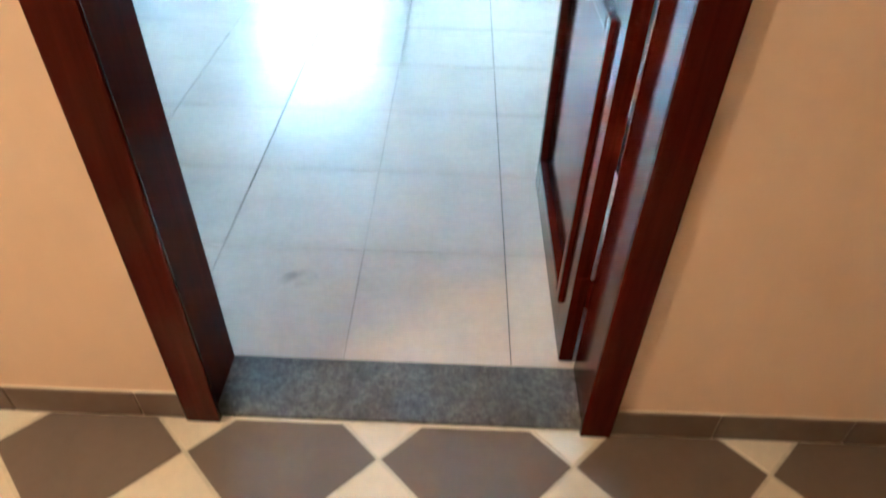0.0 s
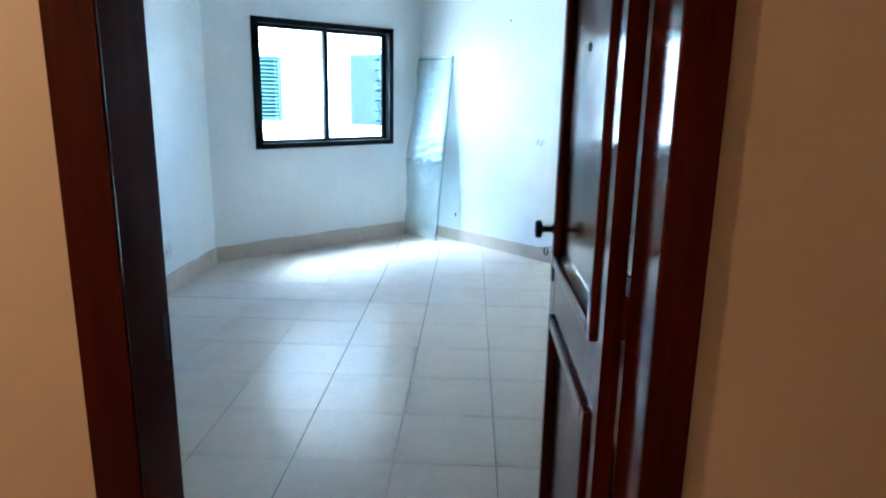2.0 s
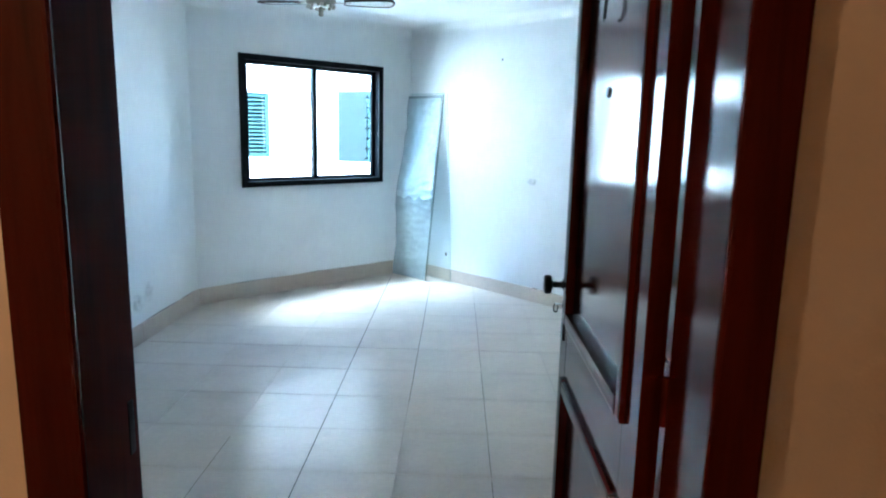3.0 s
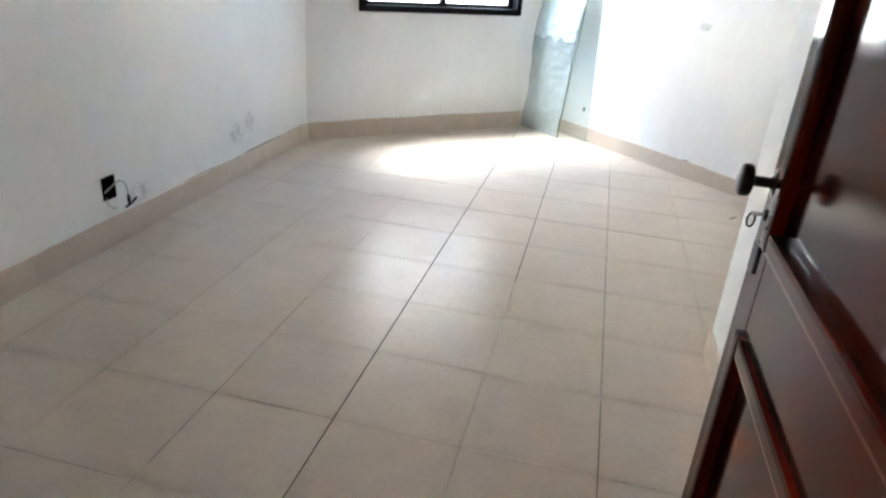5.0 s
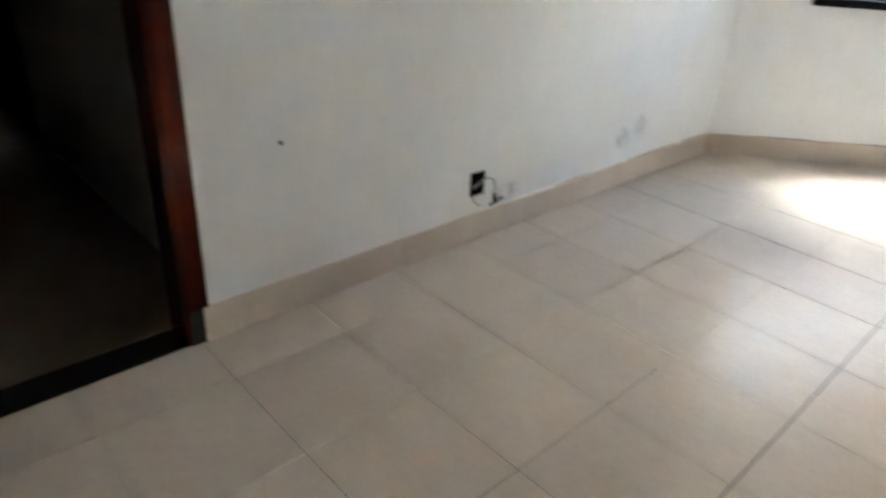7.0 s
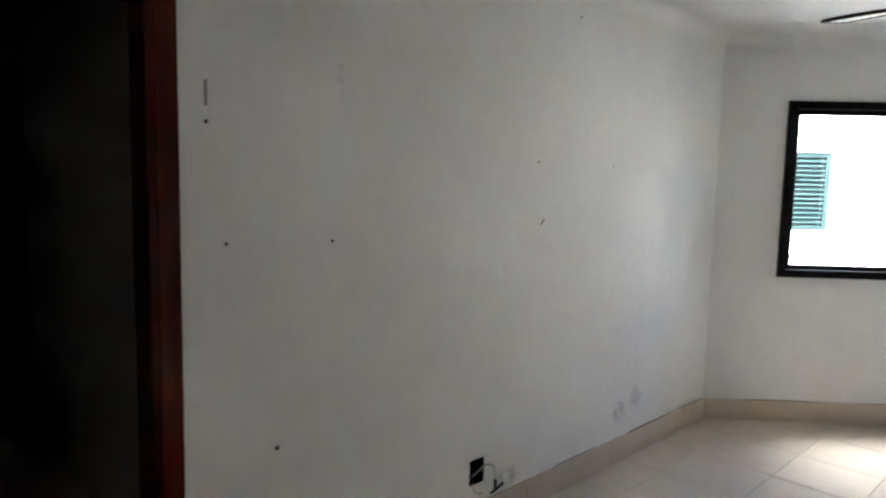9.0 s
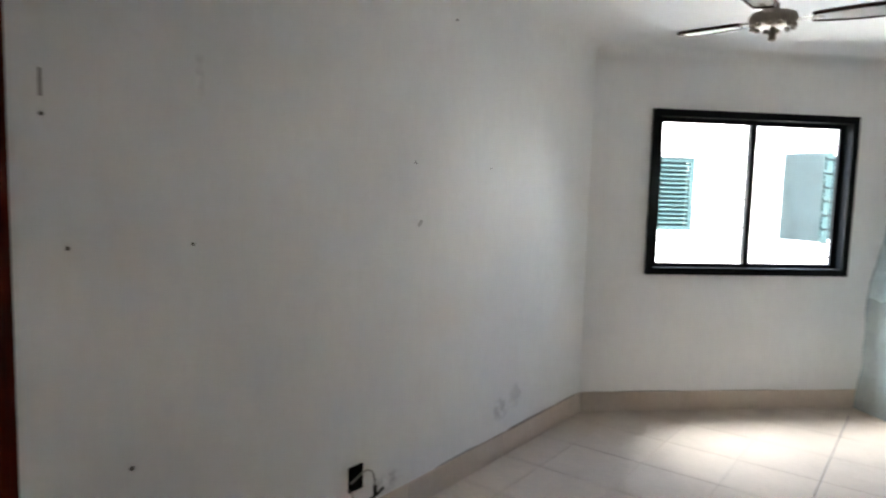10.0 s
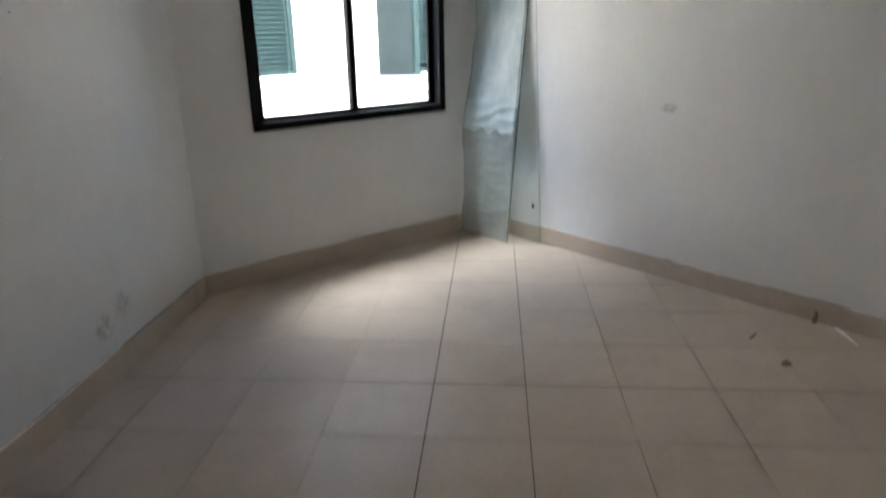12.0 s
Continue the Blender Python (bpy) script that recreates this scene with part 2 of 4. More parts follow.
IRON = plain("black_iron", (0.012, 0.011, 0.010), 0.35, 0.6)
STEEL = plain("steel", (0.55, 0.54, 0.52), 0.3, 1.0)
BRASS = plain("dull_brass", (0.42, 0.33, 0.2), 0.35, 0.9)
FAN_METAL = plain("fan_antique_metal", (0.38, 0.34, 0.29), 0.4, 0.4)
FAN_WOOD = wood("fan_blade_wood", (0.07, 0.028, 0.016), (0.03, 0.012, 0.008), "X", 0.3)
FAN_WHITE = plain("fan_blade_cane", (0.74, 0.73, 0.70), 0.5)
BLACK_PLASTIC = plain("black_plastic", (0.004, 0.003, 0.003), 0.95)
BLACK_PLASTIC.node_tree.nodes["Principled BSDF"].inputs["Specular IOR Level"].default_value = 0.1
WHITE_PLASTIC = plain("white_plastic", (0.72, 0.71, 0.68), 0.4)
HOLE = plain("wall_hole", (0.09, 0.08, 0.07), 0.9)
WIRE = plain("grey_wire", (0.30, 0.29, 0.27), 0.5)
DARK_BIT = plain("dark_bit", (0.22, 0.17, 0.135), 0.9)
FACADE = paint("outside_white_render", (0.80, 0.80, 0.79), 0.8, 0.95)
TEAL = plain("teal_shutter_paint", (0.019, 0.038, 0.041), 0.45)
TEAL_GREY = plain("grey_shutter_paint", (0.013, 0.021, 0.024), 0.5, 0, 0.25, 4)
for shutter_paint in (TEAL, TEAL_GREY):
    shutter_paint.node_tree.nodes["Principled BSDF"].inputs["Specular IOR Level"].default_value = 0.08
# hall and inside colours are set dark: the lack of light is painted in
HALL_DIMMED = paint("hall_paint_dimmed", (0.33, 0.30, 0.265), 0.7, 0.9)
HALL_FLOOR_DIMMED = ceramic("hall_floor_glaze_dimmed", (0.20, 0.15, 0.115), (0.3, 0.6), 0.03)
PAINTED_DARK = plain("painted_dark_inside", (0.05, 0.06, 0.065), 0.6)
CONCRETE = plain("yard_concrete", (0.42, 0.41, 0.39), 0.9, 0, 0.15, 3)
GLOW, gt, gb = material("lamp_opal_glass")
gb.inputs["Emission Color"].default_value = (1.0, 0.66, 0.36, 1)
gb.inputs["Emission Strength"].default_value = 0.6


# ---- building blocks ----
def mesh_object(name, bm, mat, parent=None, label="", matrix=None, smooth=False):
    me = bpy.data.meshes.new(name)
    bmesh.ops.recalc_face_normals(bm, faces=bm.faces)
    bm.to_mesh(me)
    bm.free()
    me.materials.append(mat)
    if smooth:
        for p in me.polygons:
            p.use_smooth = True
    ob = new(name, me)
    if matrix is not None:
        ob.matrix_world = matrix
    if parent is not None:
        ob.parent = parent
        if matrix is None and parent.matrix_world != Matrix():
            ob.matrix_parent_inverse = Matrix()
    if label:
        tagged(ob, label)
    return ob


def part(name, bm, mat, parent, label="", smooth=False):
    """one mesh under a thing or a part, in the thing's own coordinates"""
    return mesh_object(name, bm, mat, parent, label, None, smooth)


def thing(name, label, category, matrix=None, group="", kind=""):
    ob = new(name)
    ob.empty_display_size = 0.05
    if matrix is not None:
        ob.matrix_world = matrix
    return tagged(ob, label, category, group, kind)


def add_box(bm, a, b, bevel=0.0, m=None):
    """a box from corner a to corner b, its edges bevelled, into bm"""
    one = bmesh.new()
    bmesh.ops.create_cube(one, size=1)
    for v in one.verts:
        v.co = Vector(((a[i] + b[i]) / 2 + v.co[i] * (b[i] - a[i]) for i in range(3)))
    if bevel:
        bmesh.ops.bevel(one, geom=list(one.edges), offset=bevel, segments=2, profile=0.7, affect="EDGES")
    if m is not None:
        bmesh.ops.transform(one, matrix=m, verts=one.verts)
    join(bm, one)
    return bm


def join(bm, one):
    table = {v: bm.verts.new(v.co) for v in one.verts}
    for f in one.faces:
        bm.faces.new([table[v] for v in f.verts])
    one.free()


def box(a, b, bevel=0.0, m=None):
    return add_box(bmesh.new(), a, b, bevel, m)


def add_turned(bm, profile, m=None, segments=24):
    """a turned shape: rows of radius and height round z"""
    one = bmesh.new()
    rings = []
    for r, z in profile:
        if r < 1e-5:
            rings.append([one.verts.new((0, 0, z))])
        else:
            rings.append([one.verts.new((r * math.cos(2 * math.pi * k / segments), r * math.sin(2 * math.pi * k / segments), z)) for k in range(segments)])
    for p, q in zip(rings, rings[1:]):
        for k in range(segments):
            j = (k + 1) % segments
            if len(p) == 1 and len(q) > 1:
                one.faces.new((p[0], q[k], q[j]))
            elif len(q) == 1 and len(p) > 1:
                one.faces.new((p[k], p[j], q[0]))
            elif len(p) > 1:
                one.faces.new((p[k], p[j], q[j], q[k]))
    if m is not None:
        bmesh.ops.transform(one, matrix=m, verts=one.verts)
    join(bm, one)
    return bm


def turned(profile, m=None, segments=24):
    return add_turned(bmesh.new(), profile, m, segments)


def add_tube(bm, points, radius, sides=8):
    """a round rod along points"""
    pts = [Vector(p) for p in points]
    rings = []
    for i, p in enumerate(pts):
        way = (pts[min(i + 1, len(pts) - 1)] - pts[max(i - 1, 0)]).normalized()
        side = way.orthogonal().normalized() if i == 0 else (side - way * side.dot(way)).normalized()
        up = way.cross(side)
        rings.append([bm.verts.new(p + radius * (side * math.cos(2 * math.pi * k / sides) + up * math.sin(2 * math.pi * k / sides))) for k in range(sides)])
    for a, b in zip(rings, rings[1:]):
        for k in range(sides):
            bm.faces.new((a[k], a[(k + 1) % sides], b[(k + 1) % sides], b[k]))
    bm.faces.new(rings[0][::-1])
    bm.faces.new(rings[-1])
    return bm


def prism(points, z0, z1, bevel=0.0):
    """an upright prism over a plan outline; bevel lowers the rim of its top"""
    bm = bmesh.new()
    c = sum((Vector((*p[:2], 0)) for p in points), Vector()) / len(points)
    low = [bm.verts.new((p[0], p[1], z0)) for p in points]
    if bevel:
        mid = [bm.verts.new((p[0], p[1], z1 - bevel)) for p in points]
        top = []
        for p in points:
            d = Vector((p[0], p[1], 0)) - c
            top.append(bm.verts.new((*(c + d * (1 - bevel / max(d.length, 1e-4)))[:2], z1)))
        rows = [low, mid, top]
    else:
        rows = [low, [bm.verts.new((p[0], p[1], z1)) for p in points]]
    n = len(points)
    for a, b in zip(rows, rows[1:]):
        for k in range(n):
            bm.faces.new((a[k], a[(k + 1) % n], b[(k + 1) % n], b[k]))
    bm.faces.new(low[::-1])
    bm.faces.new(rows[-1])
    return bm


def clip(points, normal, limit):
    """the part of a plan outline where point . normal <= limit"""
    out = []
    for i, p in enumerate(points):
        q = points[(i + 1) % len(points)]
        dp, dq = p[0] * normal[0] + p[1] * normal[1] - limit, q[0] * normal[0] + q[1] * normal[1] - limit
        if dp <= 0:
            out.append(p)
        if (dp < 0 < dq) or (dq < 0 < dp):
            k = dp / (dp - dq)
            out.append((p[0] + (q[0] - p[0]) * k, p[1] + (q[1] - p[1]) * k))
    clean = []
    for p in out:
        if not clean or (abs(p[0] - clean[-1][0]) + abs(p[1] - clean[-1][1])) > 1e-4:
            clean.append(p)
    if len(clean) > 1 and abs(clean[0][0] - clean[-1][0]) + abs(clean[0][1] - clean[-1][1]) < 1e-4:
        clean.pop()
    return clean


def area(points):
    return abs(sum(p[0] * q[1] - q[0] * p[1] for p, q in zip(points, points[1:] + points[:1]))) / 2


def wall_slab(length, thick, height, openings=(), z0=0.0, steps=()):
    """a wall from u = 0 to length, face at d = 0 and back at d = -thick, with holes (u0, u1, z0, z1)"""
    us = sorted({0.0, length, *[o[0] for o in openings], *[o[1] for o in openings], *steps})
    zs = sorted({z0, height, *[o[2] for o in openings], *[o[3] for o in openings]})
    solid = [[not any(o[0] - 1e-6 <= (us[i] + us[i + 1]) / 2 <= o[1] and o[2] <= (zs[j] + zs[j + 1]) / 2 <= o[3] for o in openings)
              for j in range(len(zs) - 1)] for i in range(len(us) - 1)]
    bm = bmesh.new()
    made = {}

    def vert(i, j, k):
        if (i, j, k) not in made:
            made[i, j, k] = bm.verts.new((us[i], -thick * k, zs[j]))
        return made[i, j, k]

    def full(i, j):
        return 0 <= i < len(us) - 1 and 0 <= j < len(zs) - 1 and solid[i][j]

    for i in range(len(us) - 1):
        for j in range(len(zs) - 1):
            if not solid[i][j]:
                continue
            for k in (0, 1):
                bm.faces.new((vert(i, j, k), vert(i + 1, j, k), vert(i + 1, j + 1, k), vert(i, j + 1, k)))
            for (a, b), (p, q) in (((i - 1, j), ((i, j), (i, j + 1))), ((i + 1, j), ((i + 1, j), (i + 1, j + 1))),
                                   ((i, j - 1), ((i, j), (i + 1, j))), ((i, j + 1), ((i, j + 1), (i + 1, j + 1)))):
                if not full(a, b):
                    bm.faces.new((vert(*p, 0), vert(*q, 0), vert(*q, 1), vert(*p, 1)))
    return bm


def wall_matrix(start, along, inward):
    """u runs along, d (the y of the slab) points inward"""
    a, b = Vector(along).normalized(), Vector(inward).normalized()
    return Matrix(((a.x, b.x, 0, start[0]), (a.y, b.y, 0, start[1]), (0, 0, 1, 0), (0, 0, 0, 1)))


def structure(name, bm, mat, label, category, matrix=None):
    ob = mesh_object(name, bm, mat, None, label, matrix)
    return tagged(ob, label, category, "", "structure")


# ---- shell of the room ----
structure("wall_left", wall_slab(CY + 0.45 + 0.17, 0.13, CEIL, [(0.25, 1.02, 0.0, 2.1)]), WHITE,
          "white painted wall with small nail holes and scuffs", "wall",
          wall_matrix((LX, WY1 - 0.17, 0), (0, 1, 0), (1, 0, 0)))
structure("wall_window", wall_slab(k_apex + 0.3, 0.16, CEIL, [(WIN[0] + 0.01 + 0.15, WIN[1] - 0.01 + 0.15, WIN[2] + 0.01, WIN[3] - 0.01)]), WHITE,
          "white painted wall with a black sliding window", "wall",
          wall_matrix(on_wall(-0.15), U, N))
RU = Vector((1, -1, 0)).normalized()
RN = Vector((-1, -1, 0)).normalized()
structure("wall_slanting", wall_slab(4.0, 0.15, CEIL), WHITE, "bare white painted slanting wall", "wall",
          wall_matrix(APEX, RU, RN))
SIDE_Y0, SIDE_Y1 = 0.30, 1.12      # doorway behind the open entry door
structure("wall_beside_door", wall_slab(NY - WY1, 0.14, CEIL, [(SIDE_Y0 - 0.03 - WY1, SIDE_Y1 + 0.03 - WY1, 0.0, 2.10)]), WHITE,
          "short white painted wall beside the entry door", "wall", wall_matrix((NX, WY1, 0), (0, 1, 0), (-1, 0, 0)))
structure("wall_east", wall_slab(4.2, 0.15, CEIL), WHITE, "plain white wall closing the room", "wall",
          wall_matrix((2.35, WY1 - 0.05, 0), (0, 1, 0), (-1, 0, 0)))
entry_open = [(DOOR_L + 2.1 - 0.035, DOOR_R + 2.1 + 0.035, 0.0, DOOR_H + 0.035)]
structure("wall_entry", wall_slab(4.6, 0.084, CEIL, entry_open), WHITE, "white painted room side of the entry wall", "wall",
          wall_matrix((-2.1, WY1, 0), (1, 0, 0), (0, 1, 0)))
structure("wall_corridor_north", wall_slab(7.2, 0.084, 2.6, entry_open), CREAM, "cream painted corridor wall round the entry door", "wall",
          wall_matrix((-2.1, WY0 + 0.084, 0), (1, 0, 0), (0, 1, 0)))
structure("ceiling", prism([(LX - 0.1, WY1 - 0.08), (2.45, WY1 - 0.08), (2.45, RW_SUM - 2.45 + 0.1), tuple((APEX + Vector((0, 0.12, 0)))[:2]), (LX - 0.1, CY + 0.02)], CEIL, CEIL + 0.15),
          CEILING, "plain white plaster ceiling", "ceiling")

# soft cove where walls meet the ceiling
def cove(name, start, along, inward, length):
    bm = bmesh.new()
    rows = []
    for k in range(9):
        a = math.pi / 2 * k / 8
        d, z = 0.09 * (1 - math.sin(math.pi / 2 - a)) + 0.0006, CEIL - 0.09 + 0.09 * math.sin(a) - 0.0006
        rows.append([bm.verts.new((u, d, z)) for u in (0, length)])
    for a, b in zip(rows, rows[1:]):
        bm.faces.new((a[0], a[1], b[1], b[0]))
    back = [bm.verts.new((u, -0.002, CEIL + 0.002)) for u in (0, length)]
    lip = [[bm.verts.new(v.co) for v in row] for row in (rows[0], rows[-1])]
    bm.faces.new((lip[1][0], lip[1][1], back[1], back[0]))
    bm.faces.new((back[0], back[1], lip[0][1], lip[0][0]))
    ob = structure(name, bm, WHITE, "rounded white plaster cove under the ceiling", "cove", wall_matrix(start, along, inward))
    for p in ob.data.polygons:
        p.use_smooth = len(p.vertices) == 4


cove("trim_cove_left", (LX, WY1, 0), (0, 1, 0), (1, 0, 0), CY - WY1)
cove("trim_cove_window", CORNER, U, N, k_apex)
cove("trim_cove_slanting", APEX, RU, RN, 3.6)

# ---- corridor shell ----
# unseen length out to x = 5 is added to weaken bounce on the right
structure("wall_corridor_south", wall_slab(7.1, 0.12, 2.6), CREAM, "cream painted corridor wall", "wall", wall_matrix((5.0, -2.35, 0), (-1, 0, 0), (0, 1, 0)))
structure("wall_corridor_west", wall_slab(1.74, 0.12, 2.6), CREAM, "cream painted corridor end wall", "wall", wall_matrix((-2.1, -2.35, 0), (0, 1, 0), (1, 0, 0)))
structure("wall_corridor_far_unseen", wall_slab(1.74, 0.12, 2.6), CREAM, "cream painted corridor end wall", "wall", wall_matrix((5.0, -2.35, 0), (0, 1, 0), (-1, 0, 0)))
structure("ceiling_corridor", prism([(-2.2, -2.45), (5.1, -2.45), (5.1, WY0 + 0.05), (-2.2, WY0 + 0.05)], 2.6, 2.7), CEILING, "plain white corridor ceiling", "ceiling")

# ---- hall behind the left doorway ----
HX = LX - 0.13
# part of this hall's dimness comes from its darkened wall and floor colours
structure("wall_hall_north", wall_slab(3.6, 0.1, CEIL), HALL_DIMMED, "hall wall with the dimness put into its paint colour", "wall", wall_matrix((HX, 0.575, 0), (-1, 0, 0), (0, -1, 0)))
structure("wall_hall_south", wall_slab(3.6, 0.1, CEIL), HALL_DIMMED, "hall wall with the dimness put into its paint colour", "wall", wall_matrix((HX - 3.6, -0.62, 0), (1, 0, 0), (0, 1, 0)))
structure("wall_hall_end", wall_slab(1.4, 0.1, CEIL), PAINTED_DARK, "hall end wall with the darkness put into its colour", "wall", wall_matrix((HX - 3.6, -0.72, 0), (0, 1, 0), (1, 0, 0)))
structure("ceiling_hall", prism([(HX - 3.7, -0.72), (HX + 0.02, -0.72), (HX + 0.02, 0.67), (HX - 3.7, 0.67)], CEIL, CEIL + 0.1), CEILING, "hall ceiling", "ceiling")
structure("floor_hall", prism([(HX - 3.7, -0.72), (LX - 0.10, -0.72), (LX - 0.10, 0.67), (HX - 3.7, 0.67)], -0.1, 0.0), HALL_FLOOR_DIMMED, "brown tiled hall floor, coloured darker for the dim hall", "floor")

hall_door = thing("door_2", "closed dark wooden door in the unlit hall", "door", wall_matrix((HX - 2.35, 0.573, 0), (-1, 0, 0), (0, -1, 0)), kind="structure")
part("leaf", box((0.07, 0.003, 0.005), (0.81, 0.02, 2.06), 0.003), MAHOGANY, hall_door)
for a, b in (((0, 0.003, 0), (0.068, 0.03, 2.13)), ((0.812, 0.003, 0), (0.88, 0.03, 2.13)), ((0.068, 0.003, 2.065), (0.812, 0.03, 2.13))):
    part("architrave", box(a, b, 0.004), MAHOGANY, hall_door)
for z0, z1 in ((0.18, 0.85), (1.02, 1.9)):
    part("panel", box((0.17, 0.018, z0), (0.71, 0.027, z1), 0.006), MAHOGANY, hall_door)
part("knob", turned([(0.0, 0.0), (0.02, 0.0), (0.009, 0.01), (0.009, 0.03), (0.024, 0.04), (0.02, 0.055), (0, 0.056)], pose(0.13, 0.02, 1.02) @ pose(0, 0, 0, -90, 0, 0)), IRON, hall_door, "", True)

# ---- entry door frame ----
frame_1 = thing("door_frame", "dark red varnished mahogany door frame", "door frame", kind="structure")
part("jamb", box((DOOR_L - 0.035, WY0 - 0.004, 0), (DOOR_L, WY1 + 0.004, DOOR_H), 0.004), MAHOGANY_DULL, frame_1)
part("jamb", box((DOOR_R, WY0 - 0.004, 0), (DOOR_R + 0.035, WY1 + 0.009, DOOR_H), 0.004), MAHOGANY, frame_1)
part("head", box((DOOR_L - 0.035, WY0 - 0.004, DOOR_H), (DOOR_R + 0.035, WY1 + 0.004, DOOR_H + 0.035), 0.004), MAHOGANY_X, frame_1)
for y0, y1, lap, side in ((WY0 - 0.019, WY0 - 0.005, 0.020, -0.008), (WY1 + 0.0045, WY1 + 0.0125, -0.004, 0.028)):
    part("architrave", box((-0.336, y0, 0), (DOOR_L + lap, y1, DOOR_H + 0.07), 0.006), MAHOGANY, frame_1)
    part("architrave", box((DOOR_R + side, y0, 0), (0.650, y1, DOOR_H + 0.07), 0.006), MAHOGANY, frame_1)
    part("architrave", box((DOOR_L + lap, y0, DOOR_H - 0.006), (DOOR_R + side, y1, DOOR_H + 0.07), 0.006), MAHOGANY_X, frame_1)
part("strike_plate", box((DOOR_L - 0.001, WY1 - 0.028, 1.0), (DOOR_L + 0.002, WY1 - 0.012, 1.09), 0.001), IRON, frame_1, "dark metal strike plate")
structure("threshold", box((DOOR_L - 0.004, WY0 + 0.002, -0.05), (DOOR_R + 0.004, WY1 + 0.006, 0.006), 0.002), GRANITE, "worn grey speckled granite threshold", "threshold")

# ---- entry door, standing open into the room ----
# leaf coordinates: x from the hinge to the free edge, y through the leaf, z up; y = 0 is the face turned to the doorway
DOOR_W = 0.798
door = thing("door_1", "open varnished mahogany panel door with black knob", "door",
             wall_matrix((0.549, -0.418, 0), (0.0, 1.0, 0), (1, 0.0, 0)), kind="structure")
TH = 0.036
for a, b in ((0.002, 0.10), (DOOR_W - 0.095, DOOR_W)):
    part("stile", box((a, 0, 0.012), (b, TH, 2.085), 0.003), MAHOGANY, door)
for a, b in ((0.012, 0.16), (0.835, 1.04), (1.96, 2.085)):
    part("rail", box((0.10, 0.0006, a), (DOOR_W - 0.095, TH - 0.0006, b), 0.002), MAHOGANY_Y, door)
for a, b in ((0.155, 0.84), (1.035, 1.965)):
    part("panel", box((0.095, 0.012, a), (DOOR_W - 0.09, TH - 0.012, b), 0.002), MAHOGANY, door)


def panel_moulding(z0, z1, face, sign):
    x0, x1, w = 0.085, DOOR_W - 0.070, 0.037
    y0, y1 = sorted((face - sign * 0.016, face + sign * 0.011))
    for lo, hi, mat in (((x0, z0), (x0 + w, z1), MAHOGANY), ((x1 - w, z0), (x1, z1), MAHOGANY),
                        ((x0 + w, z0), (x1 - w, z0 + w), MAHOGANY_Y), ((x0 + w, z1 - w), (x1 - w, z1), MAHOGANY_Y)):
        part("moulding", box((lo[0], y0, lo[1]), (hi[0], y1, hi[1]), 0.009), mat, door)


for z0, z1 in ((0.135, 0.86), (1.015, 1.985)):
    panel_moulding(z0, z1, 0.0, -1)
    panel_moulding(z0, z1, TH, 1)
turn = pose(0, 0, 0, 90, 0, 0)      # z of the turned shape points to -y
knob_profile = [(0.0, 0.0), (0.024, 0.0), (0.024, 0.005), (0.012, 0.009), (0.0085, 0.014), (0.0085, 0.036), (0.012, 0.039), (0.024, 0.042),
                (0.0265, 0.046), (0.0265, 0.056), (0.023, 0.060), (0.0, 0.061)]
part("knob", turned(knob_profile, pose(DOOR_W - 0.045, 0, 1.115) @ turn), IRON, door, "round black iron knob", True)
part("knob", turned(knob_profile, pose(DOOR_W - 0.045, TH, 1.115) @ pose(0, 0, 0, -90, 0, 0)), IRON, door, "round black iron knob", True)
lock = part("lock_plate", box((DOOR_W - 0.05, -0.004, 0.955), (DOOR_W - 0.014, 0.002, 1.005), 0.002), IRON, door, "small dark lock plate")
part("keyhole", turned([(0, 0), (0.011, 0), (0.011, 0.004), (0.008, 0.006), (0, 0.006)], pose(DOOR_W - 0.036, 0, 1.058) @ turn), IRON, lock, "", True)
part("key", add_box(add_tube(bmesh.new(), [(DOOR_W - 0.036, -0.002, 1.058), (DOOR_W - 0.036, -0.015, 1.058)], 0.003),
                    (DOOR_W - 0.044, -0.026, 1.0565), (DOOR_W - 0.028, -0.013, 1.0595), 0.001), STEEL, lock, "steel key in the lock")
ring = [(DOOR_W - 0.036, -0.024 - 0.006 * math.sin(a), 1.046 - 0.012 * math.cos(a)) for a in [math.pi * 2 * k / 16 for k in range(17)]]
part("key_ring", add_tube(bmesh.new(), ring, 0.0016, 6), IRON, lock, "thin dark key ring")
part("latch_plate", box((DOOR_W - 0.001, 0.007, 0.96), (DOOR_W + 0.0015, TH - 0.007, 1.17), 0.0005), BRASS, door, "worn brass latch plate")
part("peephole", turned([(0, 0), (0.012, 0), (0.012, 0.004), (0.008, 0.006), (0, 0.004)], pose(0.43, 0.013, 1.615) @ turn), IRON, door, "small round black peephole", True)
part("knocker", add_tube(bmesh.new(), [(0.425, 0.012, 1.845), (0.425, -0.006, 1.84), (0.425, -0.008, 1.79), (0.435, -0.007, 1.768), (0.452, -0.004, 1.765)], 0.004), IRON, door, "small bent black hook")
for z in (0.26, 1.10, 1.88):
    h = part("hinge", add_tube(bmesh.new(), [(-0.007, TH + 0.001, z - 0.042), (-0.007, TH + 0.001, z + 0.042)], 0.006), MAHOGANY, door, "butt hinge varnished over")
    part("hinge_leaf", box((-0.0005, 0.004, z - 0.04), (0.0025, TH - 0.002, z + 0.04), 0.0005), MAHOGANY, h)

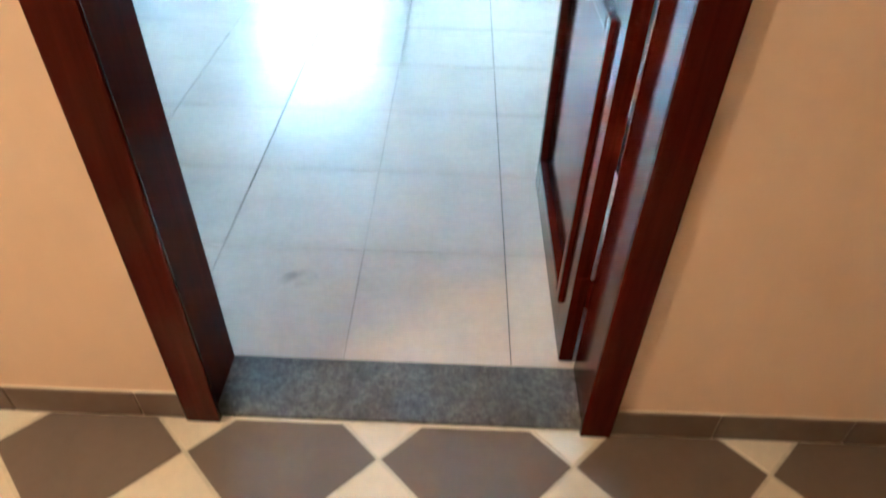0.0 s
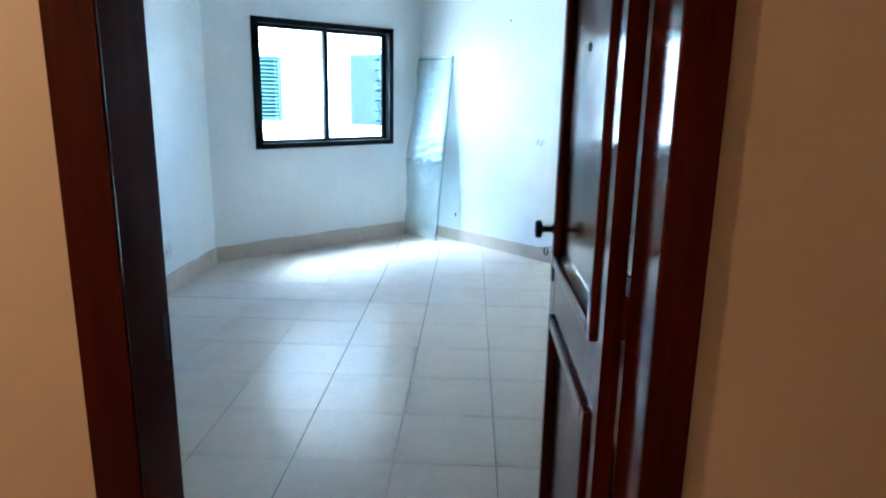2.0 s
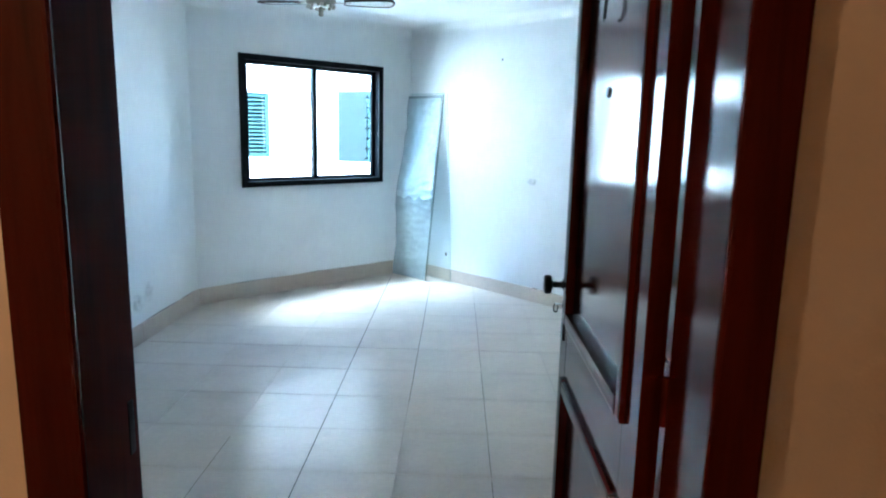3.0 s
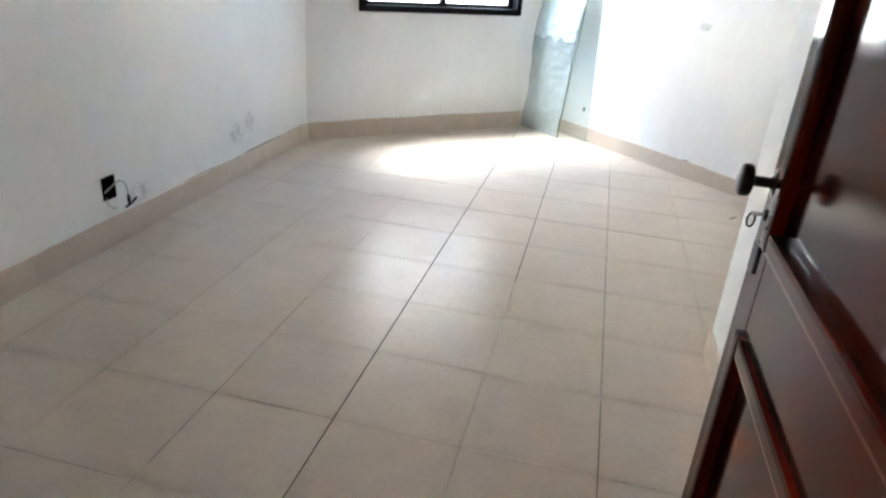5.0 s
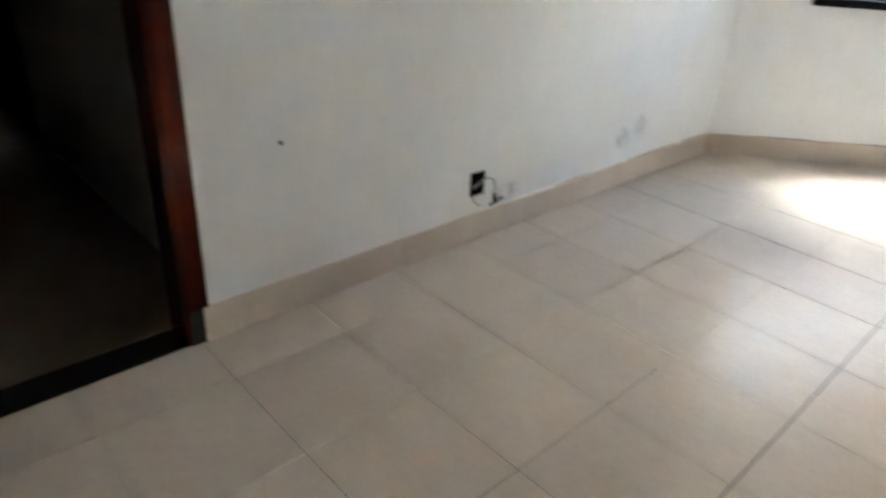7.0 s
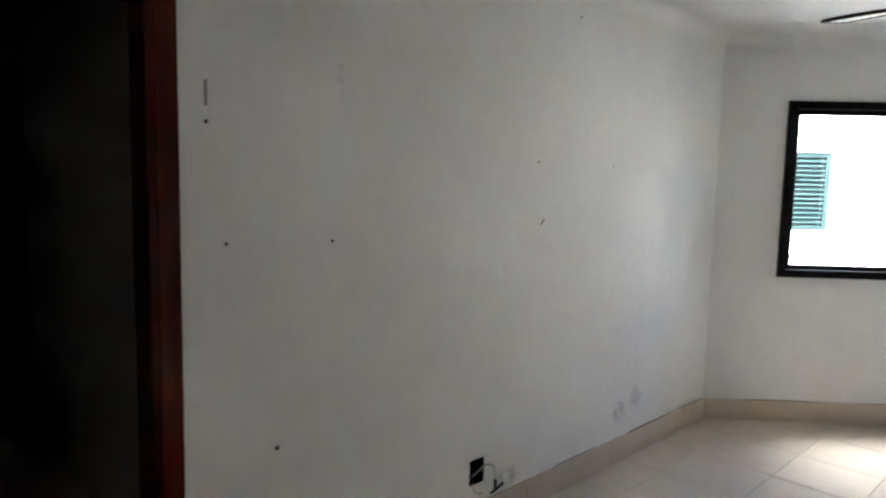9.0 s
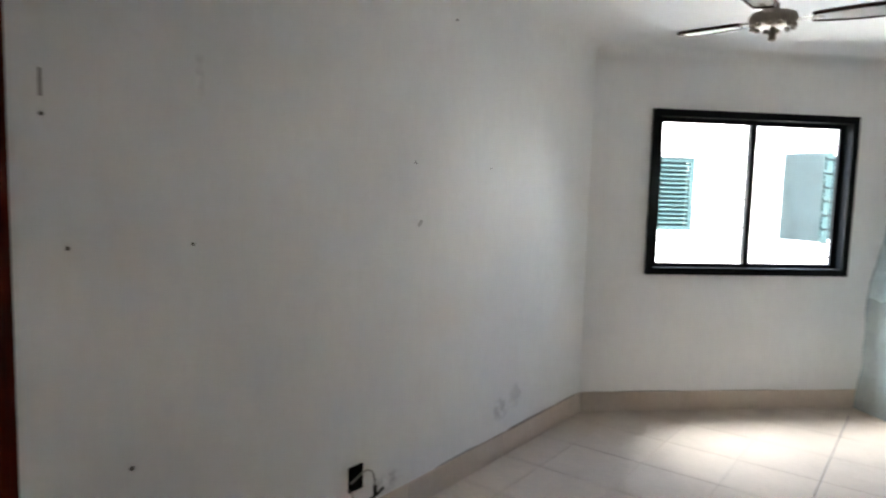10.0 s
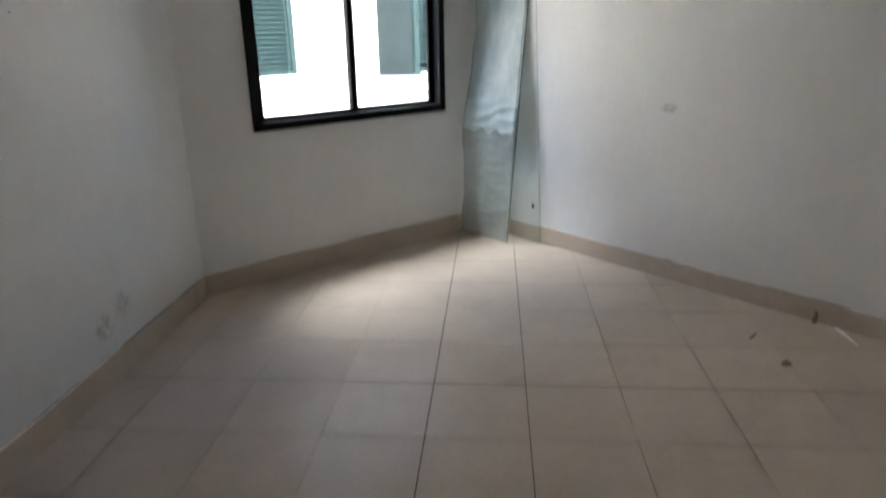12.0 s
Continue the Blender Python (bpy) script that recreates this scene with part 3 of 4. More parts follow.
# ---- left doorway frame ----
frame_2 = thing("door_frame", "dark varnished wooden frame of the hall doorway", "door frame", kind="structure")
LY0, LY1 = WY1 - 0.17 + 0.25 + 0.03, WY1 - 0.17 + 1.02 - 0.03
part("jamb", box((LX - 0.132, LY1, 0), (LX + 0.003, LY1 + 0.03, 2.07), 0.003), MAHOGANY, frame_2)
part("jamb", box((LX - 0.132, LY0 - 0.03, 0), (LX + 0.003, LY0, 2.07), 0.003), MAHOGANY, frame_2)
part("head", box((LX - 0.132, LY0 - 0.03, 2.07), (LX + 0.003, LY1 + 0.03, 2.10), 0.003), MAHOGANY_Y, frame_2)
part("architrave", box((LX + 0.001, LY1 + 0.022, 0.14), (LX + 0.012, 0.466, 2.16), 0.004), MOULD, frame_2)
part("plinth", box((LX + 0.001, LY1 + 0.018, 0.0), (LX + 0.008, 0.447, 0.139), 0.002), BLACKSTONE, frame_2, "black plinth block")
part("architrave", box((LX + 0.001, LY0 - 0.06, 0.0), (LX + 0.015, LY0 - 0.006, 2.16), 0.004), MOULD, frame_2)
part("architrave", box((LX + 0.001, LY0 - 0.006, 2.094), (LX + 0.015, LY1 + 0.022, 2.16), 0.004), MAHOGANY_Y, frame_2)
structure("threshold", box((LX - 0.132, LY0 - 0.03, -0.05), (LX - 0.002, LY1 + 0.03, 0.006), 0.002), BLACKSTONE, "polished black stone threshold", "threshold")

# ---- doorway in the short wall, mostly behind the open entry door ----
frame_3 = thing("door_frame", "dark varnished wooden frame beside the open entry door", "door frame", kind="structure")
for y0, y1, sign in ((SIDE_Y1, SIDE_Y1 + 0.03, 1), (SIDE_Y0 - 0.03, SIDE_Y0, -1)):
    part("jamb", box((NX - 0.003, y0, 0), (NX + 0.142, y1, 2.07), 0.003), MAHOGANY, frame_3)
    a, b = sorted((y0 + 0.004 * sign + (0.02 if sign > 0 else 0.006), (y1 if sign > 0 else y0) + 0.025 * sign))
    part("architrave", box((NX - 0.014, a, 0.10), (NX - 0.001, b, 2.15), 0.004), MAHOGANY, frame_3)
    part("plinth", box((NX - 0.016, a - 0.002, 0.0), (NX - 0.001, b + 0.002, 0.099), 0.002), BLACKSTONE, frame_3, "black plinth block")
part("head", box((NX - 0.003, SIDE_Y0 - 0.03, 2.07), (NX + 0.142, SIDE_Y1 + 0.03, 2.10), 0.003), MAHOGANY_Y, frame_3)
side_door = thing("door_3", "closed dark varnished wooden door behind the entry door", "door", kind="structure")
part("leaf", box((NX + 0.06, SIDE_Y0 + 0.003, 0.008), (NX + 0.095, SIDE_Y1 - 0.003, 2.067), 0.003), MAHOGANY, side_door)
for z0, z1 in ((0.16, 0.84), (1.03, 1.95)):
    part("panel", box((NX + 0.052, SIDE_Y0 + 0.13, z0), (NX + 0.062, SIDE_Y1 - 0.13, z1), 0.006), MAHOGANY, side_door)
structure("threshold", box((NX + 0.001, SIDE_Y0 - 0.03, -0.05), (NX + 0.139, SIDE_Y1 + 0.03, 0.006), 0.002), BLACKSTONE, "polished black stone threshold", "threshold")

# ---- window ----
window = thing("window_1", "black aluminium sliding window with two clear panes", "window", wall_matrix(CORNER, U, N), kind="structure")
u0, u1, z0, z1 = WIN
FD0, FD1 = -0.085, 0.03
F = 0.05


def bar(bm, a, b, bevel=0.003):
    return add_box(bm, a, b, bevel)


part("frame", bar(bmesh.new(), (u0, FD0, z0), (u0 + F, FD1, z1)), BLACK_ALU, window)
part("frame", bar(bmesh.new(), (u1 - F, FD0, z0), (u1, FD1, z1)), BLACK_ALU, window)
part("frame", bar(bmesh.new(), (u0 + F, FD0, z1 - F), (u1 - F, FD1 - 0.0015, z1)), BLACK_ALU, window)
part("frame", bar(bmesh.new(), (u0 + F, FD0, z0), (u1 - F, FD1 - 0.0015, z0 + F)), BLACK_ALU, window)
mid = 1.205
for n, (a, b, d) in enumerate(((u0 + F - 0.006, mid + 0.020, -0.045), (mid - 0.020, u1 - F + 0.006, -0.075))):
    sash = part("sash", add_box(add_box(add_box(bar(bmesh.new(), (a, d, z0 + F - 0.01), (a + 0.045, d + 0.026, z1 - F + 0.01)),
                                                (b - 0.045, d, z0 + F - 0.01), (b, d + 0.026, z1 - F + 0.01), 0.003),
                                        (a + 0.03, d + 0.001, z0 + F - 0.01), (b - 0.03, d + 0.025, z0 + F + 0.03), 0.003),
                                (a + 0.03, d + 0.001, z1 - F - 0.035), (b - 0.03, d + 0.025, z1 - F + 0.01), 0.003), BLACK_ALU, window)
    pane = part("pane", box((a + 0.03, d + 0.011, z0 + F + 0.025), (b - 0.03, d + 0.015, z1 - F - 0.03)), PANE, sash, "clear window glass")
    pane.visible_shadow = False
# hooks for a safety net on the outer edges and on the meeting stiles
for k in range(9):
    z = z0 + 0.13 + k * 0.103
    for a, b in ((u0 + F, u0 + F + 0.085), (mid - 0.075, mid + 0.065), (u1 - F - 0.10, u1 - F)):
        part("net_hook", add_tube(bmesh.new(), [(a, -0.095, z), (b, -0.095, z)], 0.007, 6), BLACK_ALU, window)

# ---- outside: yard and the house across ----
OUT_D = -3.74
structure("ground", box((-14, -0.2, -3.2), (16, 0, -3.0), 0, wall_matrix(on_wall(1.2, -0.3), U, -N) @ Matrix.Diagonal((1, 60, 1, 1))), CONCRETE, "pale concrete yard between the houses", "ground")
house = thing("house", "white rendered house with teal louvred shutters", "house", wall_matrix(on_wall(0, OUT_D), U, N))
part("wall", wall_slab(16, 0.25, 4.3, [(1.6 + 5, 2.73 + 5, 1.075, 2.03), (3.95 + 5, 5.0 + 5, 1.0, 2.125), (-0.6 + 5, 0.4 + 5, 1.0, 2.1), (6.4 + 5, 7.4 + 5, 1.0, 2.1)], -3.0), FACADE, house).location = (-5, 0, 0)
part("roof", box((-5.3, -3.0, 4.3), (11.3, 0.25, 4.45), 0.01), CONCRETE, house)
# solid dark box standing in for the unlit rooms behind the openings
part("dark_backing", box((-5, -3.0, -3.0), (11, -0.6, 4.29)), PAINTED_DARK, house)


def louvre_leaf(parent, w, z0, z1, mat, matrix):
    bm = bmesh.new()
    for a, b in (((0, -0.02, z0), (0.06, 0.02, z1)), ((w - 0.06, -0.02, z0), (w, 0.02, z1)),
                 ((0.06, -0.018, z0), (w - 0.06, 0.018, z0 + 0.06)), ((0.06, -0.018, z1 - 0.06), (w - 0.06, 0.018, z1))):
        add_box(bm, a, b, 0.003)
    leaf = part("shutter", bm, mat, parent)
    leaf.matrix_basis = matrix
    count = int((z1 - z0 - 0.13) / 0.058)
    for k in range(count):
        z = z0 + 0.075 + (k + 0.5) * (z1 - z0 - 0.15) / count
        part("slat", box((0.055, -0.026, -0.006), (w - 0.055, 0.026, 0.006), 0.002, pose(0, 0, z, -38, 0, 0)), mat, leaf)
    return leaf


louvre_leaf(house, 0.50, 1.08, 2.025, TEAL, pose(1.61, -0.04, 0))
louvre_leaf(house, 0.61, 1.08, 2.025, TEAL, pose(2.115, -0.04, 0))
leaf = louvre_leaf(house, 0.62, 1.0, 2.125, TEAL, pose(3.955, 0.02, 0, 0, 0, 66))
part("board", box((0.02, 0.021, 1.02), (0.53, 0.03, 2.105), 0.003), TEAL_GREY, leaf, "grey-blue flat board")
louvre_leaf(house, 0.52, 1.0, 2.125, TEAL, pose(4.47, -0.04, 0))
louvre_leaf(house, 0.50, 1.0, 2.1, TEAL, pose(-0.6, -0.04, 0))
louvre_leaf(house, 0.50, 1.0, 2.1, TEAL, pose(-0.1, -0.04, 0))
louvre_leaf(house, 0.50, 1.0, 2.1, TEAL, pose(6.4, -0.04, 0))
louvre_leaf(house, 0.50, 1.0, 2.1, TEAL, pose(6.9, -0.04, 0))
# this house's own outer wall above and below the room
structure("wall_outer_upper", box((-4, -0.17, CEIL + 0.15), (9, -0.02, 4.6), 0, wall_matrix(CORNER, U, N)), FACADE, "white outer wall above the room", "wall")

# ---- glass sheets leaning in the far corner ----
def sheet(b0, b1, t0, t1, thick):
    """a slab between four corners given in order, thick towards the room"""
    b0, b1, t0, t1 = map(Vector, (b0, b1, t0, t1))
    nrm = (b1 - b0).cross(t0 - b0).normalized() * thick
    bm = bmesh.new()
    v = [bm.verts.new(p) for p in (b0, b1, t1, t0)] + [bm.verts.new(p + nrm) for p in (b0, b1, t1, t0)]
    for f in ((0, 1, 2, 3), (7, 6, 5, 4), (0, 4, 5, 1), (1, 5, 6, 2), (2, 6, 7, 3), (3, 7, 4, 0)):
        bm.faces.new([v[i] for i in f])
    return bm


B0, B1 = Vector((-0.405, 5.445, 0.004)), Vector((-0.05, 5.132, 0.004))
lean = Vector((0.145, 0.145, 1.892))
T0, T1 = B0 + lean, B1 + lean
wrapped = thing("glass_sheet", "greenish glass sheet half wrapped in clear plastic, leaning in the corner", "glass sheet")
part("pane", sheet(B0, B1, T0, T1, 0.008), GLASS, wrapped).visible_shadow = False
along = (B1 - B0).normalized()
rise = lean.normalized()
face = along.cross(rise).normalized()
if face.y > 0:
    face = -face
for a, b, thick, edge_paint in ((B1, T1, 0.0032, GLASS_EDGE), (T0, T1, 0.0022, PALE_EDGE)):
    part("edge", add_tube(bmesh.new(), [a + face * 0.004, b + face * 0.004], thick, 6), edge_paint, wrapped, "green glass edge")


def draped_film(s0, s1, h0, h1, lift, mat, label):
    """film over part of the sheet, bunched into level folds at half height"""
    bm = bmesh.new()
    cols, rows_n = 26, max(30, int(130 * (h1 - h0)))
    grid = []
    for j in range(rows_n + 1):
        row = []
        for i in range(cols + 1):
            s = s0 + (s1 - s0) * i / cols
            hem = 0.018 * noise.noise(Vector((s * 7, lift * 90, 5)))
            h = h0 + (hem if h0 > 0.1 else 0) * (1 - j / rows_n) + (h1 - h0) * j / rows_n
            p = B0 + (B1 - B0) * (0.985 * s) + lean * (0.004 + 0.985 * h)
            sag = math.exp(-((h - 0.49) / 0.09) ** 2)
            fold = math.exp(-((h - 0.51) / 0.06) ** 2)
            wr = 0.006 * fold * math.sin(h * 125 + 2.5 * math.sin(s * 4 + 1) + 3 * noise.noise(Vector((s * 3, h * 9, 2))))
            wr += 0.005 * noise.noise(Vector((s * 3, h * 16, 1))) + 0.010 * sag * noise.noise(Vector((s * 2.5, h * 60, 4))) + 0.004 * noise.noise(Vector((s * 5, h * 45, 6))) + 0.003 * noise.noise(Vector((s * 12, h * 34, 9)))
            left = -0.05 * math.exp(-((h - 0.45) / 0.16) ** 2) * (1 - s) ** 2 - 0.025 * (0.5 + noise.noise(Vector((0, h * 9, 7)))) * (1 - s) ** 3
            row.append(bm.verts.new(p + face * (lift + wr + 0.012 * sag) + along * left))
        grid.append(row)
    for j in range(rows_n):
        for i in range(cols):
            bm.faces.new((grid[j][i], grid[j][i + 1], grid[j + 1][i + 1], grid[j + 1][i]))
    part("plastic_wrap", bm, mat, wrapped, label, True)


draped_film(0.0, 1.0, 0.0, 1.0, 0.016, FILM, "crumpled translucent plastic film")
draped_film(0.03, 0.985, 0.44, 0.985, 0.023, FILM_DOUBLE, "milky doubled plastic film with level folds")

clear_sheet = thing("glass_sheet", "clear greenish glass sheet leaning flat on the wall", "glass sheet")
q1, q0 = Vector((0.205, 5.140, 0.004)), Vector((-0.13, 5.475, 0.004))
tilt = Vector((-0.075, 0.10, 1.885))
part("pane", sheet(q0, q1, q0 + tilt, q1 + tilt, 0.006), GLASS, clear_sheet).visible_shadow = False
for a, b in ((q1, q1 + tilt), (q0, q1)):
    part("edge", add_tube(bmesh.new(), [a, b], 0.0018, 6), PALE_EDGE, clear_sheet, "thin green glass edge")

# ---- ceiling fan ----
fan = thing("ceiling_fan", "three-bladed ceiling fan with dark rimmed pale blades", "fan", pose(-0.642, 2.875, 0))
part("canopy", turned([(0, CEIL), (0.06, CEIL), (0.058, CEIL - 0.02), (0.03, CEIL - 0.045), (0.012, CEIL - 0.05), (0, CEIL - 0.05)]), FAN_METAL, fan, "", True)
part("rod", turned([(0, CEIL - 0.04), (0.011, CEIL - 0.04), (0.011, 2.38), (0.022, 2.375), (0.022, 2.33), (0, 2.33)]), FAN_METAL, fan, "", True)
part("motor", turned([(0, 2.345), (0.05, 2.343), (0.088, 2.332), (0.095, 2.318), (0.092, 2.300), (0.078, 2.287), (0.05, 2.28), (0.03, 2.276), (0, 2.276)]), FAN_METAL, fan, "ornate aged metal motor housing", True)
for k in range(12):
    a = k * math.pi / 6
    part("ornament", turned([(0, -0.012), (0.011, -0.007), (0.013, 0.002), (0.008, 0.010), (0, 0.012)], pose(0.082 * math.cos(a), 0.082 * math.sin(a), 2.278), 8), FAN_METAL, fan, "", True)
part("finial", turned([(0, 2.278), (0.014, 2.276), (0.013, 2.262), (0.018, 2.254), (0.014, 2.240), (0.017, 2.228), (0.010, 2.220), (0, 2.219)]), FAN_METAL, fan, "", True)


def blade_outline(grow):
    out = []
    for s in [k / 20 for k in range(21)]:
        out.append((0.15 + 0.31 * s, (0.040 + 0.030 * math.sin(math.pi * min(1, s * 1.1) * 0.62) + grow) * (1 if s < 0.9 else math.sqrt(max(0.05, 1 - ((s - 0.9) / 0.105) ** 2)))))
    return out + [(x, -y) for x, y in reversed(out)]


for angle, dip in ((157, -3), (267, -10), (12, -2)):
    blade = part("blade", prism(blade_outline(0.0), -0.003, 0.003), FAN_WHITE, fan, "pale woven blade with a dark rim")
    blade.matrix_basis = pose(0, 0, 2.305, 0, 0, angle) @ pose(0, 0, 0, -5, dip, 0)
    rim = [(x, y, 0) for x, y in blade_outline(0.001)]
    part("rim", add_tube(bmesh.new(), rim + rim[:1], 0.0085, 6), FAN_WOOD, blade, "dark wooden rim")
    part("bracket", add_box(add_tube(bmesh.new(), [(0.07, 0.012, 0.0), (0.12, 0.022, 0.002), (0.17, 0.024, 0.006)], 0.005), (0.06, -0.012, -0.004), (0.19, 0.012, -0.0005), 0.002), FAN_METAL, blade, "scrolled metal bracket")

# ---- fittings and marks on the walls ----
socket = thing("socket", "open black wall box with loose grey wires", "socket", Matrix.Translation((0, 0, 0.29)) @ wall_matrix((LX, 1.772, 0), (0, 1, 0), (1, 0, 0)))
bm = bmesh.new()
for a, b in (((-0.042, 0, -0.056), (-0.034, 0.008, 0.056)), ((0.034, 0, -0.056), (0.042, 0.008, 0.056)), ((-0.034, 0, -0.056), (0.034, 0.008, -0.048)), ((-0.034, 0, 0.048), (0.034, 0.008, 0.056))):
    add_box(bm, a, b, 0.001)
part("box_rim", bm, BLACK_PLASTIC, socket)
part("back", box((-0.036, 0.0005, -0.05), (0.036, 0.003, 0.05)), BLACK_PLASTIC, socket)
part("strap", box((-0.04, 0.004, -0.012), (0.04, 0.009, -0.004), 0.001, pose(0, 0, 0.005, 0, -18, 0)), WIRE, socket, "slanted grey strap")
part("wire", add_tube(bmesh.new(), [(0.03, 0.006, 0.012), (0.06, 0.018, 0.022), (0.09, 0.022, 0.004), (0.108, 0.018, -0.04), (0.112, 0.016, -0.085)], 0.0034, 6), WIRE, socket, "curled grey wire")
part("wire", add_tube(bmesh.new(), [(-0.03, 0.006, -0.045), (-0.025, 0.014, -0.08), (0.0, 0.016, -0.105), (0.03, 0.014, -0.108)], 0.0026, 6), WIRE, socket, "curled grey wire")
part("connector", add_tube(add_tube(bmesh.new(), [(0.112, 0.016, -0.07), (0.116, 0.016, -0.118)], 0.008, 8), [(0.085, 0.016, -0.125), (0.12, 0.018, -0.118), (0.165, 0.02, -0.098)], 0.006, 8), IRON, socket, "dark dangling connector")


def blank_plate(name, matrix, label, slot=None):
    ob = thing(name, label, "wall plate", matrix)
    part("plate", box((-0.032, 0, -0.045), (0.032, 0.0014, 0.045), 0.0005), WHITE, ob)
    part("slot", box((-0.012, 0.0012, -0.018), (0.012, 0.003, 0.018), 0.0005), slot or WHITE_PLASTIC, ob)
    return ob


blank_plate("wall_plate", Matrix.Translation((0, 0, 0.295)) @ wall_matrix((LX, 2.949, 0), (0, 1, 0), (1, 0, 0)), "painted-over white wall socket plate")
blank_plate("wall_plate", Matrix.Translation((0, 0, 0.30)) @ wall_matrix((LX, 3.10, 0), (0, 1, 0), (1, 0, 0)), "painted-over white wall socket plate")
blank_plate("wall_plate", Matrix.Translation((0, 0, 0.272)) @ wall_matrix((0.15, RW_SUM - 0.15, 0), RU, RN), "small white socket plate with a dark slot behind the glass", HOLE)


def nail_hole(matrix, r=0.008):
    bm = turned([(0, 0.0), (r * 1.25, 0.0), (r, 0.004), (r * 0.6, 0.005), (r * 0.5, 0.0015), (0, 0.001)], pose(0, 0, 0, -90, 0, 0), 10)
    ob = mesh_object("wall_plug", bm, HOLE, None, "small dark plug stuck in the wall", matrix)
    tagged(ob, "small dark plug stuck in the wall", "wall plug", "wall plugs")


for y, z, r in ((0.611, 1.368, 0.005), (1.0, 1.36, 0.0045), (2.137, 1.676, 0.0045), (2.426, 2.38, 0.004), (0.783, 0.666, 0.0065), (0.552, 1.738, 0.005), (2.77, 1.675, 0.0025)):
    nail_hole(Matrix.Translation((0, 0, z)) @ wall_matrix((LX, y, 0), (0, 1, 0), (1, 0, 0)), r)
for x, z in ((1.411, 2.183), (0.631, 2.18)):
    nail_hole(Matrix.Translation((0, 0, z)) @ wall_matrix((x, RW_SUM - x, 0), RU, RN), 0.007)


def scratch(y, z, w, h, tilt, mat, label):
    ob = mesh_object("scuff", box((-w / 2, 0.0002, -h / 2), (w / 2, 0.0016, h / 2), 0.0006), mat, None, label,
                     Matrix.Translation((0, 0, z)) @ wall_matrix((LX, y, 0), (0, 1, 0), (1, 0, 0)) @ pose(0, 0, 0, 0, tilt, 0))
    tagged(ob, label, "scuff", "scuffs on the wall")


SCUFF = plain("grey_scuff", (0.33, 0.32, 0.30), 0.8)
FAINT = plain("faint_scuff", (0.755, 0.755, 0.74), 0.6)
scratch(0.551, 1.822, 0.010, 0.075, 0, SCUFF, "short upright grey scrape in the paint")
scratch(2.18, 1.395, 0.012, 0.034, 40, SCUFF, "small slanted grey scrape in the paint")
scratch(1.03, 1.91, 0.03, 0.13, 0, FAINT, "faint grey patch in the paint")


def smear_paint(name, colour):
    """thin dirty film rubbed on the paint, broken up and fading at its rim"""
    m, t, b = material(name)
    n = node(t, "ShaderNodeTexNoise", Scale=16, Detail=6, Roughness=0.65)
    t.links.new(coords(t), n.inputs["Vector"])
    c = t.nodes.new("ShaderNodeTexCoord")
    g = t.nodes.new("ShaderNodeTexGradient")
    g.gradient_type = "SPHERICAL"
    mp = node(t, "ShaderNodeMapping", Location=(-1, 0, -1), Scale=(2, 0, 2))
    t.links.new(c.outputs["Generated"], mp.inputs["Vector"])
    t.links.new(mp.outputs["Vector"], g.inputs["Vector"])
    mul = t.nodes.new("ShaderNodeMath")
    mul.operation = "MULTIPLY"
    t.links.new(ramp(t, n.outputs["Fac"], [(0.42, grey(0)), (0.7, grey(0.2))]), mul.inputs[0])
    t.links.new(ramp(t, g.outputs["Fac"], [(0.0, grey(0)), (0.5, grey(1))]), mul.inputs[1])
    t.links.new(mul.outputs[0], b.inputs["Alpha"])
    b.inputs["Base Color"].default_value = (*colour, 1)
    b.inputs["Roughness"].default_value = 0.7
    return m


SMEARS_LEFT = ((2.96, 0.295, 0.19, 0.16), (3.12, 0.335, 0.17, 0.17), (1.98, 0.20, 0.22, 0.12))
SMEARS_SLANT = ((1.675, 1.094, 0.15, 0.07),)
SMEAR = smear_paint("rubbed_dirt", (0.30, 0.285, 0.26))


def smear(matrix, u, z, w, h, label="grey rubbed dirt smear on the white wall"):
    ob = mesh_object("smear", box((u - w / 2, 0.0015, z - h / 2), (u + w / 2, 0.0022, z + h / 2)), SMEAR, None, "", matrix)
    ob.visible_shadow = False
    tagged(ob, label, "smear", "smears of dirt")


def gap_strip(matrix, u0, u1, z, h, mat, label):
    """a ragged strip of broken plaster along the top of a skirting"""
    bm = bmesh.new()
    n = max(4, int((u1 - u0) / 0.03))
    low, high, front = [], [], []
    for k in range(n + 1):
        u = u0 + (u1 - u0) * k / n
        taper = max(0.0, math.sin(math.pi * k / n)) ** 0.5
        top = z + h * taper * (0.6 + 0.8 * abs(noise.noise(Vector((u * 17, z, 3)))))
        low.append(bm.verts.new((u, 0.0003, z)))
        high.append(bm.verts.new((u, 0.0004, top)))
        front.append(bm.verts.new((u, 0.0045, z)))
    for k in range(n):
        bm.faces.new((front[k], front[k + 1], high[k + 1], high[k]))
        bm.faces.new((low[k], low[k + 1], front[k + 1], front[k]))
        bm.faces.new((low[k], high[k], high[k + 1], low[k + 1]))
    ob = mesh_object("plaster_crack", bm, mat, None, label, matrix)
    tagged(ob, label, "crack", "cracks above the skirting")


